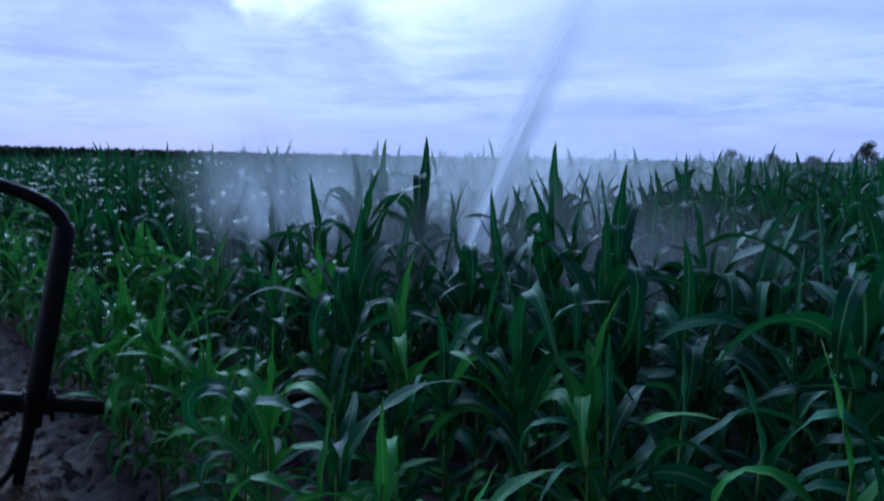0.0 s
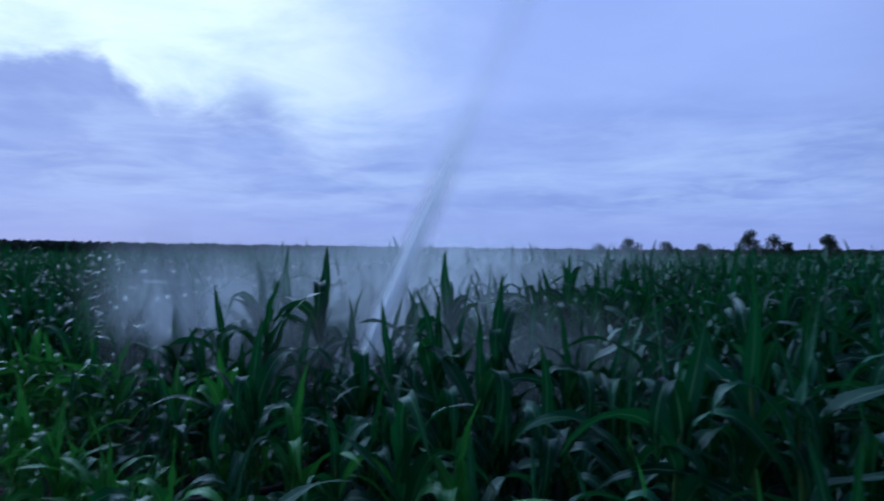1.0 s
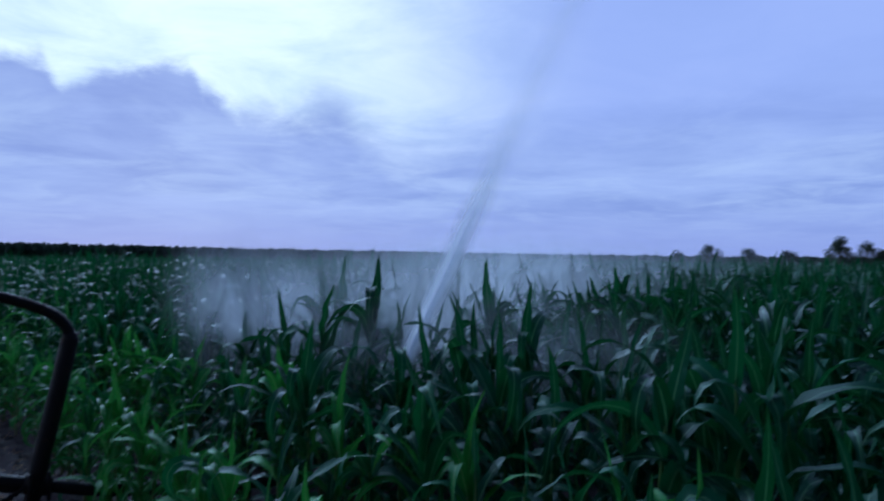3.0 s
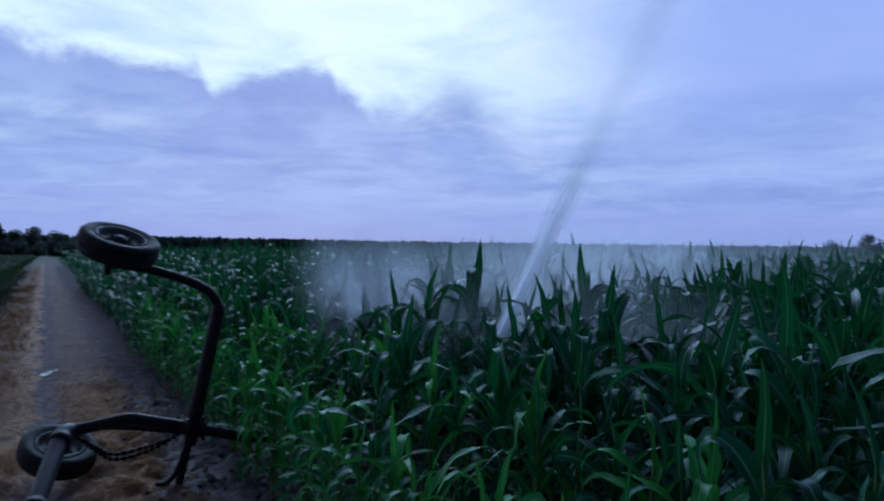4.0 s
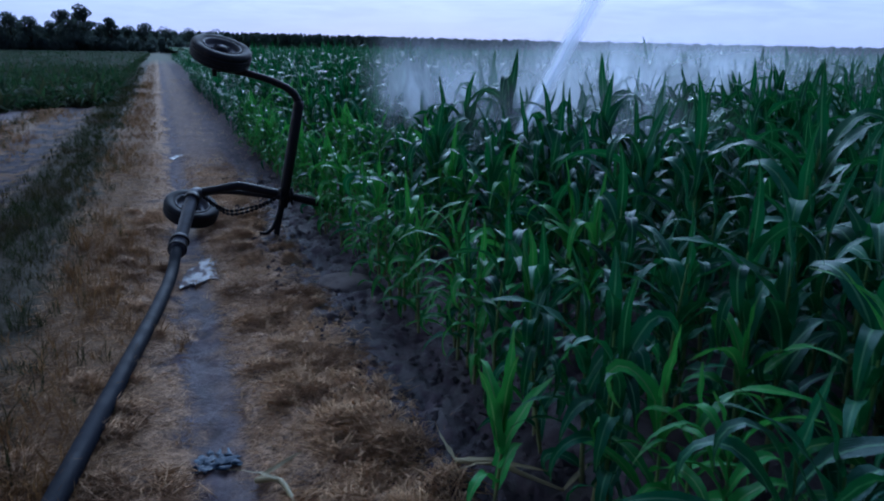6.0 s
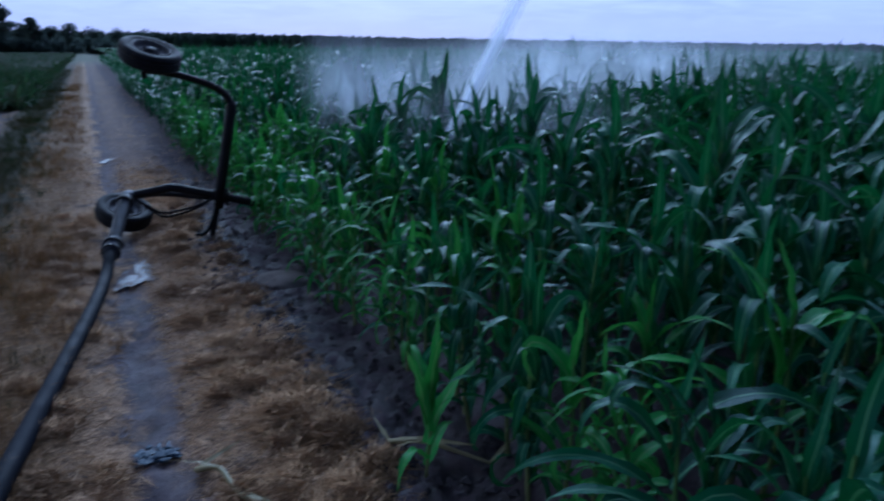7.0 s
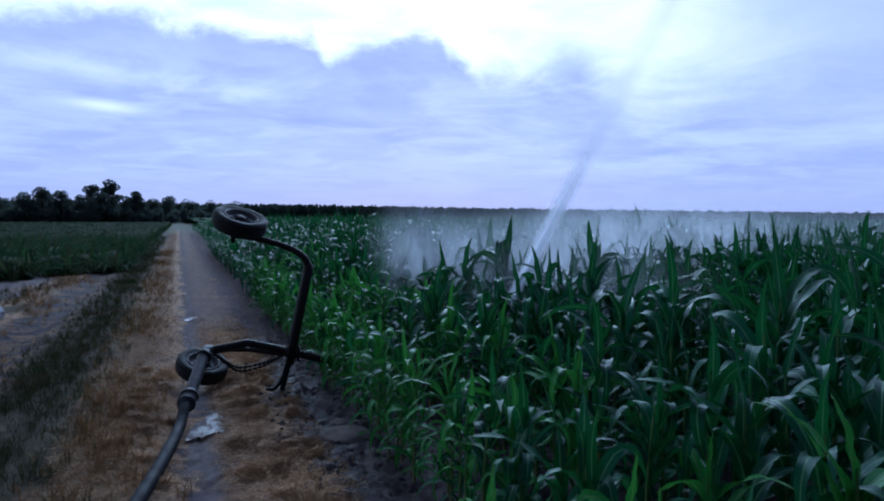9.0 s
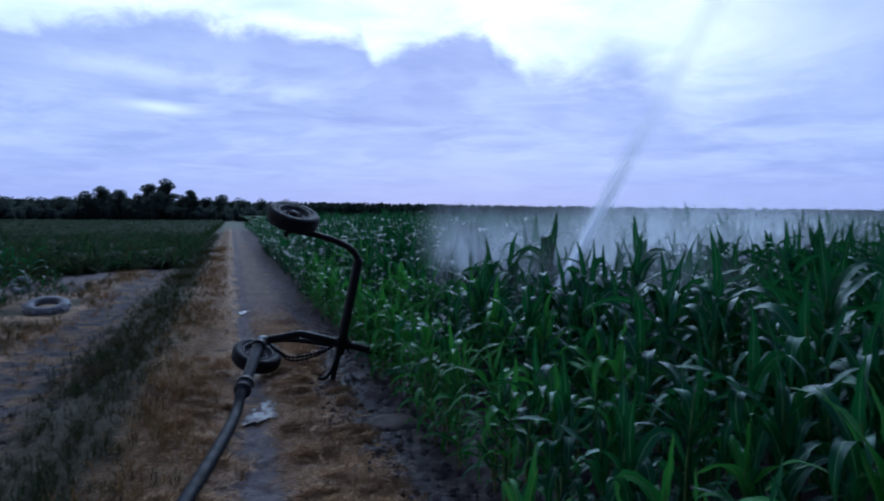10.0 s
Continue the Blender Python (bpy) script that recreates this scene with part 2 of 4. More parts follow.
MAT_STEEL = material("weathered_steel", plain_look((0.012, 0.011, 0.014), 0.55, 0.0, (0.034, 0.020, 0.014), 18.0, 0.002, 0.22))
MAT_PIPE = material("galvanised_pipe", plain_look((0.050, 0.052, 0.066), 0.55, 0.15, (0.05, 0.042, 0.038)))
MAT_RUBBER = material("tyre_rubber", plain_look((0.011, 0.011, 0.015), 0.72, 0, (0.032, 0.027, 0.026), 10))
MAT_RIM = material("wheel_rim", plain_look((0.085, 0.082, 0.088), 0.55, 0.3, (0.075, 0.048, 0.034)))
MAT_HOSE = material("black_hose", plain_look((0.009, 0.012, 0.020), 0.62, 0, (0.018, 0.018, 0.022), 9, 0.001, 0.05))
MAT_BARK = material("bark", plain_look((0.07, 0.055, 0.045), 0.9, 0, (0.1, 0.085, 0.07), 3, 0.02))
MAT_STONE = material("pale_stone", plain_look((0.13, 0.105, 0.10), 0.9, 0, (0.07, 0.055, 0.055), 12, 0.006))
MAT_PALE_TYRE = material("pale_tyre", plain_look((0.30, 0.30, 0.32), 0.75, 0, (0.14, 0.13, 0.13), 9))
MAT_BLUE = material("blue_plastic", plain_look((0.008, 0.035, 0.070), 0.6, 0, (0.06, 0.10, 0.14), 20))


def water_look(n):
    place = n.add("NewGeometry").outputs["Position"]
    mud = n.ramp(n.noise(n.add("Mapping", {0: place, 3: (2.2, 1.0, 1.0)}).outputs[0], 9, 5, 0.65, 0.5), 0.46, 0.58)
    c = n.mix(mud, (0.09, 0.085, 0.10), (0.13, 0.10, 0.10))
    return principled(n, c, n.ramp(mud, 0.0, 1.0, 0.30, 0.8), 0, n.noise(place, 22, 4), 0.008, n.ramp(mud, 0.0, 1.0, 0.18, 0.03))


MAT_WATER = material("puddle_water", water_look)


def water_shader(n, dense):
    t = n.add("BsdfTranslucent", [(0.84, 0.90, 1.0, 1)])
    d = n.add("BsdfDiffuse", [(0.84, 0.90, 1.0, 1), 0.0])
    m = n.add("MixShader", [0.3, t.outputs[0], d.outputs[0]])
    return n.add("MixShader", [dense, n.add("BsdfTransparent").outputs[0], m.outputs[0]]).outputs[0]


def mist_look(peak, grain):
    """A veil of fine drops, dense in its middle and thinning out to nothing at the rim."""
    def build(n):
        uv = n.add("TexCoord").outputs["UV"]
        off = n.add("VectorMath", [uv, (0.5, 0.5, 0.0)], operation="SUBTRACT").outputs[0]
        far = n.add("VectorMath", [off], operation="LENGTH").outputs["Value"]
        place = n.add("NewGeometry").outputs["Position"]
        drift = n.noise(n.add("Mapping", {0: place, 2: (0, 0.45, 0), 3: (1.6, 1.6, 0.7)}).outputs[0], grain, 5, 0.6, 0.6)
        dense = n.math("MULTIPLY", n.ramp(far, 0.49, 0.0), n.ramp(drift, 0.28, 0.70, 0.35, 1.0))
        return water_shader(n, n.math("MULTIPLY", dense, peak))
    return build


def jet_look(n):
    u, v, _ = n.add("SeparateXYZ", [n.add("TexCoord").outputs["UV"]]).outputs
    across = n.ramp(n.math("ABSOLUTE", n.math("SUBTRACT", v, 0.5)), 0.5, 0.02)
    along = n.math("ADD", n.ramp(u, 0.02, 0.24, 0.92, 0.0), n.ramp(u, 0.5, 1.0, 0.10, 0.06))
    threads = n.noise(n.add("CombineXYZ", [n.math("MULTIPLY", u, 26.0), n.math("MULTIPLY", v, 5.0), 0.0]).outputs[0], 1.0, 4, 0.6)
    dense = n.math("MULTIPLY", n.math("MULTIPLY", across, along), n.ramp(threads, 0.25, 0.65, 0.85, 1.05))
    return water_shader(n, dense)


MAT_JET = material("jet_water", jet_look)

# ---- mesh helpers ----
rng = np.random.default_rng(7)


def mesh_from(name, verts, faces, mats, uv=None, smooth=True, slots=None):
    """A mesh from an array of corners and an array of equal-sided faces."""
    me = bpy.data.meshes.new(name)
    verts = np.asarray(verts, dtype=np.float32)
    faces = np.asarray(faces, dtype=np.int32)
    k = faces.shape[1]
    me.vertices.add(len(verts))
    me.vertices.foreach_set("co", verts.ravel())
    me.loops.add(faces.size)
    me.loops.foreach_set("vertex_index", faces.ravel())
    me.polygons.add(len(faces))
    me.polygons.foreach_set("loop_start", np.arange(0, faces.size, k, dtype=np.int32))
    me.polygons.foreach_set("use_smooth", np.full(len(faces), smooth))
    for m in (mats if isinstance(mats, (list, tuple)) else [mats]):
        me.materials.append(m)
    if slots is not None:
        me.polygons.foreach_set("material_index", np.asarray(slots, dtype=np.int32))
    if uv is not None:
        layer = me.uv_layers.new(name="UVMap")
        layer.data.foreach_set("uv", np.asarray(uv, dtype=np.float32)[faces.ravel()].ravel())
    me.update(calc_edges=True)
    me.validate()
    return me


def part(name, bm, mat, parent=None, label="", smooth=True):
    """One mesh object under a thing or part, from a bmesh or a mesh."""
    if isinstance(bm, bmesh.types.BMesh):
        me = bpy.data.meshes.new(name)
        for f in bm.faces:
            f.smooth = smooth
        bm.to_mesh(me)
        bm.free()
        me.materials.append(mat)
    else:
        me = bm
    ob = new(name, me)
    ob.parent = parent
    return tagged(ob, label)


def curve_points(pts, n):
    """Catmull-Rom points through pts, n to a stretch."""
    p = [Vector(a) for a in pts]
    p = [p[0] * 2 - p[1]] + p + [p[-1] * 2 - p[-2]]
    res = []
    for i in range(1, len(p) - 2):
        for j in range(n):
            t = j / n
            a, b, c, d = p[i - 1:i + 3]
            res.append(0.5 * ((2 * b) + (c - a) * t + (2 * a - 5 * b + 4 * c - d) * t * t + (3 * b - a - 3 * c + d) * t ** 3))
    return res + [p[-2]]


def tube(pts, radius, sides=12, n=1, flat=1.0):
    """A closed tube along pts; radius a number or a list; flat squashes it in height."""
    pts = curve_points(pts, n) if n > 1 else [Vector(a) for a in pts]
    bm = bmesh.new()
    rings = []
    prev = Vector((0.13, 0.31, 0.94))
    for i, q in enumerate(pts):
        d = (pts[min(i + 1, len(pts) - 1)] - pts[max(i - 1, 0)]).normalized()
        s = d.cross(prev)
        if s.length < 1e-4:
            s = d.cross(Vector((1, 0, 0)))
        s.normalize()
        u = s.cross(d).normalized()
        prev = u
        r = radius if isinstance(radius, (int, float)) else np.interp(i / (len(pts) - 1), np.linspace(0, 1, len(radius)), radius)
        rings.append([bm.verts.new(q + (s * math.cos(a) + u * math.sin(a) * flat) * r) for a in np.linspace(0, 2 * math.pi, sides, endpoint=False)])
    for a, b in zip(rings, rings[1:]):
        for k in range(sides):
            bm.faces.new((a[k], a[(k + 1) % sides], b[(k + 1) % sides], b[k]))
    bm.faces.new(rings[0][::-1])
    bm.faces.new(rings[-1])
    return bm


def lathe(profile, sides=40):
    """A ring turned round z from (r, z) pairs, closed on itself."""
    bm = bmesh.new()
    rings = [[bm.verts.new((r * math.cos(a), r * math.sin(a), z)) for r, z in profile] for a in np.linspace(0, 2 * math.pi, sides, endpoint=False)]
    k = len(profile)
    for i in range(sides):
        a, b = rings[i], rings[(i + 1) % sides]
        for j in range(k):
            bm.faces.new((a[j], b[j], b[(j + 1) % k], a[(j + 1) % k]))
    return bm


def put(bm, m):
    bm.transform(m)
    return bm


def relief(x, y):
    """Height of the ground: two wheel ruts, a crowned middle, clods by the corn."""
    x, y = np.asarray(x, float), np.asarray(y, float)
    near = np.exp(-(np.maximum(y - 14, 0) / 12) ** 2) * np.exp(-(np.maximum(np.abs(x + 1) - 5, 0) / 4) ** 2)
    h = -0.045 * np.exp(-((x - 0.19) / 0.17) ** 2) - 0.05 * np.exp(-((x + 1.9) / 0.28) ** 2)
    h += 0.05 * np.exp(-((x + 0.8) / 0.5) ** 2)
    bump = (np.sin(3.1 * x + 1.7 * y) * np.sin(2.3 * y - 1.1 * x + 0.6) * 0.5 + np.sin(7.3 * x - 5.1 * y + 1) * np.sin(6.1 * y + 4.2 * x) * 0.35
            + np.sin(17 * x + 11 * y) * np.sin(13.7 * y - 9 * x + 2) * 0.22)
    bump = bump * (1 - np.exp(-((x - 0.29) / 0.22) ** 2 - ((y - 5.83) / 0.55) ** 2))
    amp = 0.016 + 0.016 * np.exp(-((x - 0.62) / 0.2) ** 2) + 0.022 / (1 + np.exp(np.clip(-(x - 0.75) / 0.06, -50, 50)))
    return (h + bump * amp) * near


def gz(x, y):
    return float(relief(x, y))


# ---- ground ----
def steps(lo, hi, fine_lo, fine_hi, d, grow):
    a = list(np.arange(fine_lo, fine_hi, d))
    s, v = d, a[-1]
    while v < hi:
        s *= grow
        v += s
        a.append(v)
    s, v = d, a[0]
    while v > lo:
        s *= grow
        v -= s
        a.insert(0, v)
    return np.array(a)


gx = steps(-1500, 1500, -2.6, 2.2, 0.045, 1.13)
gy = steps(-1500, 1500, 1.6, 12, 0.05, 1.12)
GX, GY = np.meshgrid(gx, gy)
GZ = relief(GX, GY)
gv = np.stack([GX, GY, GZ], -1).reshape(-1, 3)
rough_mask = (np.abs(GX + 0.2) < 3.0) & (GY > 1.2) & (GY < 13)
gv[:, 2] += (rng.normal(0, 1, GX.shape) * np.where(GX > 0.72, 0.014, 0.007) * rough_mask * (np.hypot((GX - 0.29) / 0.25, (GY - 5.83) / 0.6) > 1)).ravel()
ny, nx = GX.shape
idx = np.arange(nx * ny).reshape(ny, nx)
gf = np.stack([idx[:-1, :-1], idx[:-1, 1:], idx[1:, 1:], idx[1:, :-1]], -1).reshape(-1, 4)
ground = tagged(new("ground", mesh_from("ground", gv, gf, MAT_GROUND)), "farm track of straw, wet ruts and dark soil between fields", "ground", kind="structure")

# ---- corn ----
def leaf_arrays(length, width, lean, droop, twist, segs, across, seed, kink=0.0):
    """One blade from the origin towards +x: corners, faces, uv."""
    r = np.random.default_rng(seed)
    s = np.linspace(0, 1, segs + 1)
    ang = lean + droop * s ** 1.6 + kink / (1 + np.exp(-(s - 0.55) * 22))
    px = np.concatenate([[0], np.cumsum(np.sin((ang[:-1] + ang[1:]) / 2))]) * length / segs
    pz = np.concatenate([[0], np.cumsum(np.cos((ang[:-1] + ang[1:]) / 2))]) * length / segs
    py = 0.06 * length * np.sin(s * 2.5 + r.uniform(0, 6)) * s
    w = width * np.minimum(1, 0.5 + 1.9 * s) * np.maximum(1 - s ** 2.1, 0.03) ** 0.85
    tw = twist * s ** 1.2
    u = np.linspace(-1, 1, across)
    V = np.zeros((segs + 1, across, 3))
    nx_, nz_ = -np.cos(ang), np.sin(ang)
    ph = r.uniform(0, 6, 2)
    for j, c in enumerate(u):
        fold = np.abs(c) * w * (0.42 - 0.30 * s)
        wave = 0.16 * w * np.sin(s * 17 + ph[0 if c < 0 else 1]) * abs(c) * (across > 2)
        lat, up_ = c * w / 2, fold * 0.5 + wave
        a, b = lat * np.cos(tw) - up_ * np.sin(tw), lat * np.sin(tw) + up_ * np.cos(tw)
        V[:, j] = np.stack([px + nx_ * b, py + a, pz + nz_ * b], -1)
    i = np.arange((segs + 1) * across).reshape(segs + 1, across)
    F = np.stack([i[:-1, :-1], i[:-1, 1:], i[1:, 1:], i[1:, :-1]], -1).reshape(-1, 4)
    U = np.stack(np.broadcast_arrays((u + 1)[None] / 2, s[:, None]), -1).reshape(-1, 2)
    return V.reshape(-1, 3), F, U


def stalk_arrays(height, radius, sides, rings):
    z = np.linspace(0, 1, rings)
    a = np.linspace(0, 2 * math.pi, sides, endpoint=False)
    rad = radius * (1 - 0.65 * z) * (1 + 0.12 * (np.arange(rings) % 2))
    V = np.stack([rad[:, None] * np.cos(a), rad[:, None] * np.sin(a), np.broadcast_to((z * height)[:, None], (rings, sides))], -1)
    V[:, :, 0] += (0.02 * np.sin(z * 3))[:, None]
    i = np.arange(rings * sides).reshape(rings, sides)
    j = np.roll(i, -1, 1)
    F = np.stack([i[:-1], j[:-1], j[1:], i[1:]], -1).reshape(-1, 4)
    return V.reshape(-1, 3), F, np.tile([[0.2, 0.3]], (rings * sides, 1))


def plant_plan(seed, leaves):
    """Where each leaf of one plant of unit height sits and how it bends."""
    r = np.random.default_rng(seed)
    plan = []
    turn0 = r.uniform(0, 6.28)
    for k in range(leaves):
        f = k / (leaves - 1)
        top = f > 0.62
        h = 0.07 + 0.60 * f ** 0.95
        turn = turn0 + math.pi * k + r.normal(0, 0.45)
        if top:
            length, lean, droop = r.uniform(0.36, 0.52), r.uniform(0.12, 0.60), r.uniform(0.9, 2.9)
            if f > 0.95:
                length, lean, droop = r.uniform(0.24, 0.36), r.uniform(0.02, 0.16), r.uniform(0.0, 0.6)
        else:
            length, lean, droop = r.uniform(0.36, 0.56) * (0.7 + 0.45 * f), r.uniform(0.40, 0.95), r.uniform(1.5, 2.7)
        kink = r.uniform(0.7, 1.8) if r.random() < 0.55 and f < 0.95 else 0.0
        plan.append((h, turn, length, r.uniform(0.044, 0.066) * (0.85 + 0.25 * f) * (0.75 if f > 0.95 else 1.0), lean, droop, r.normal(0, 0.75), int(r.integers(1e6)), kink))
    return plan


def rot_z(V, a):
    c, s = math.cos(a), math.sin(a)
    return V @ np.array([[c, s, 0], [-s, c, 0], [0, 0, 1]])


def plant_arrays(plan, segs, across, stalk, keep=0.0):
    Vs, Fs, Us, n = [], [], [], 0
    parts = [stalk_arrays(0.74, 0.0105, *stalk)] if stalk else []
    for h, turn, length, width, lean, droop, twist, seed, kink in plan:
        if h < keep:
            continue
        V, F, U = leaf_arrays(length, width * (1.0 if segs > 4 else 1.25), lean, droop, twist, segs, across, seed, kink)
        parts.append((rot_z(V, turn) + (0, 0, h), F, U))
    for V, F, U in parts:
        Vs.append(V), Fs.append(F + n), Us.append(U)
        n += len(V)
    return np.concatenate(Vs), np.concatenate(Fs), np.concatenate(Us)


def sow(name, spots, templates, mat, label, category):
    """Many plants as one mesh: spots are x, y, height, turn, lean, kind."""
    Vs, Fs, Us, n = [], [], [], 0
    for k, (V, F, U) in enumerate(templates):
        sel = spots[spots[:, 5].astype(int) == k]
        if not len(sel):
            continue
        c, s = np.cos(sel[:, 3])[:, None], np.sin(sel[:, 3])[:, None]
        h = sel[:, 2][:, None]
        X = (V[:, 0] * c - V[:, 1] * s) * h
        Y = (V[:, 0] * s + V[:, 1] * c) * h
        Z = V[:, 2][None] * h
        X = X + sel[:, 0][:, None] + Z * np.cos(sel[:, 3] * 5)[:, None] * sel[:, 4][:, None]
        Y = Y + sel[:, 1][:, None] + Z * np.sin(sel[:, 3] * 5)[:, None] * sel[:, 4][:, None]
        Z = Z + relief(sel[:, 0], sel[:, 1])[:, None] - 0.01
        W = np.stack([X, Y, Z], -1).reshape(-1, 3)
        off = (np.arange(len(sel)) * len(V))[:, None, None]
        Vs.append(W), Fs.append((F[None] + off).reshape(-1, F.shape[1]) + n), Us.append(np.tile(U, (len(sel), 1)))
        n += len(W)
    me = mesh_from(name, np.concatenate(Vs), np.concatenate(Fs), mat, np.concatenate(Us))
    return tagged(new(name, me), label, category, kind="stuff")


EDGE, ROW, GAP = 1.44, 0.60, 0.165


def corn_height(x, y, r):
    inside = np.clip((x - EDGE) / 1.8, 0, 1)
    deep = np.clip((np.hypot(x, y) - 6) / 12, 0, 1) * inside
    high = np.where(r.random(np.shape(x)) < 0.05, 1.10, 1.0)
    return (0.95 + 0.40 * inside ** 0.8 + 0.22 * deep) * (1 + r.normal(0, 0.085, np.shape(x))) * high


spots = []
r_ = np.random.default_rng(11)
for i in range(0, 175):
    x = EDGE + ROW * i
    if x < 22:
        ys = np.concatenate([np.arange(-3.0, 32.0, GAP), np.arange(32.0, 75.0, GAP * 1.7)])
    else:
        ys = np.arange(-3.0, 95.0, GAP * 3.0)
    xs = x + r_.normal(0, 0.05, len(ys))
    ys = ys + r_.normal(0, 0.05, len(ys))
    keep = (r_.random(len(ys)) < 0.93) & ((ys > 0.62 * xs) | (xs < 48))
    xs, ys = xs[keep], ys[keep]
    spots.append(np.stack([xs, ys, corn_height(xs, ys, r_), r_.uniform(0, 6.28, len(xs)), np.abs(r_.normal(0, 0.045, len(xs))), r_.integers(0, 10, len(xs))], -1))
spots = np.concatenate(spots)
# a few taller plants that stand out of the crop: x, y, height of the tip
TALL = [(2.76, 5.19, 1.44), (2.66, 6.49, 1.58), (2.94, 3.78, 1.58), (3.94, 5.84, 1.43), (3.90, 4.98, 1.45), (2.76, 3.57, 1.48), (4.88, 5.27, 1.52), (2.22, 5.0, 1.15), (1.99, 4.95, 1.10), (6.76, 5.64, 1.45)]
for tx, ty, _ in TALL:
    spots = spots[np.hypot(spots[:, 0] - tx, spots[:, 1] - ty) > 0.20]
dist = np.hypot(spots[:, 0] - 0.3, spots[:, 1] - 1.5)
seen = (spots[:, 1] > 0.38 * spots[:, 0] - 0.6)
plans = [plant_plan(100 + k, 13 + k % 3) for k in range(10)]
full = [plant_arrays(p, 8, 3, (5, 6)) for p in plans]
mid = [plant_arrays(p, 5, 2, (3, 3), 0.25) for p in plans]
thin = [plant_arrays(p, 3, 2, None, 0.50) for p in plans]

front = (spots[:, 0] < EDGE + ROW * 3.5) & (spots[:, 1] > 0.35) & (spots[:, 1] < 13.5)
order = np.where(front)[0]
order = order[np.argsort(spots[order, 1] + 1.6 * spots[order, 0])][:278]
single = np.zeros(len(spots), bool)
single[order] = True
rest = ~single
sow("corn_rows", spots[rest & (dist < 13) & (seen | (dist < 4))], full, MAT_LEAF, "dense rows of green corn with drooping leaves", "corn")
sow("corn_field", spots[rest & (dist >= 13) & (dist < 33) & seen], mid, MAT_LEAF, "dense dark green corn field", "corn")
far_sel = rest & (dist >= 33) & seen
sow("far_corn", spots[far_sel], thin, MAT_LEAF, "tops of a wide corn field", "corn")
sow("corn_margin", spots[rest & (dist >= 4) & ~seen & (spots[:, 0] < 34)], mid, MAT_LEAF, "corn standing at the near corner of the field", "corn")
# the crop goes on to the far edge of the field as one leafy canopy
def canopy(name, x0, x1, y0, y1, height, rough, d, mat, label, category, ok, seed, size):
    """A closed leafy mass: many short blades over a lumpy body."""
    r = np.random.default_rng(seed)
    xs, ys = np.arange(x0, x1, d), np.arange(y0, y1, d)
    X, Y = np.meshgrid(xs, ys)
    Z = height * (0.72 + rough * (r.random(X.shape) - 0.5))
    i = np.arange(X.size).reshape(X.shape)
    F = np.stack([i[:-1, :-1], i[:-1, 1:], i[1:, 1:], i[1:, :-1]], -1).reshape(-1, 4)
    V = np.stack([X, Y, Z], -1).reshape(-1, 3)
    V[:, :2] += r.uniform(-0.3 * d, 0.3 * d, (len(V), 2))
    F = F[ok(V[F[:, 0], 0], V[F[:, 0], 1])]
    me = mesh_from(name, V, F, mat, np.tile([[0.2, 0.3]], (len(V), 1)))
    return tagged(new(name, me), label, category, kind="stuff")


canopy("corn_canopy", 3, 330, 60, 420, 1.66, 0.4, 1.6, MAT_CANOPY, "distant corn field reaching the tree line", "corn",
       lambda x, y: (y > 0.62 * x) & ((y > 74) | ((x > 22) & (y > 70))), 3, 0)

# the nearest plants one by one
def corn_plant(k, lit_young):
    """A corn plant of unit height: stalk and each leaf as a part."""
    plant = new("corn_plant")
    V, F, U = stalk_arrays(0.74, 0.0105, 7, 9)
    part("stalk", mesh_from("stalk", V, F, MAT_STALK, U), None, plant)
    for h, turn, length, width, lean, droop, twist, seed, kink in plans[k]:
        V, F, U = leaf_arrays(length, width, lean, droop, twist, 11, 5, seed, kink)
        part("leaf", mesh_from("leaf", rot_z(V, turn) + (0, 0, h), F, MAT_LIT_YOUNG if lit_young else MAT_LEAF, U), None, plant)
    return plant


LABELS = ("green corn plant with arching leaves in the field", "bright green corn plant, lightened at the edge of the track")
masters = {}
for i in order:
    x, y, h, turn, lean, k = spots[i]
    # fewer lightened plants at y < 3.4, standing in for the shade there
    lit_young = x < EDGE + 0.75 and r_.random() < (0.85 if x < EDGE + 0.3 else 0.6) * (1.0 if y > 3.4 else 0.2)
    lit_young = bool(lit_young)
    key = (int(k), lit_young)
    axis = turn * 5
    m = Matrix.Translation((x, y, gz(x, y) - 0.01)) @ Matrix.Rotation(lean, 4, Vector((math.cos(axis), math.sin(axis), 0))) @ Matrix.Rotation(turn, 4, "Z") @ Matrix.Scale(h * (0.92 if lit_young else 1.0), 4)
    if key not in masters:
        masters[key] = tagged(corn_plant(*key), LABELS[lit_young], "corn plant", "corn plants along the track")
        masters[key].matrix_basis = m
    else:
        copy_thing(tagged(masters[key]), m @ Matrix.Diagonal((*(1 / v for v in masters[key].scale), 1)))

# plants that stand apart
def set_plant(k, lit_young, x, y, h, turn, label, group="", lean=0.04):
    ob = tagged(corn_plant(k, lit_young), label, "corn plant", group)
    ob.matrix_basis = Matrix.Translation((x, y, gz(x, y) - 0.01)) @ Matrix.Rotation(lean, 4, "Y") @ Matrix.Rotation(turn, 4, "Z") @ Matrix.Scale(h, 4)
    return ob


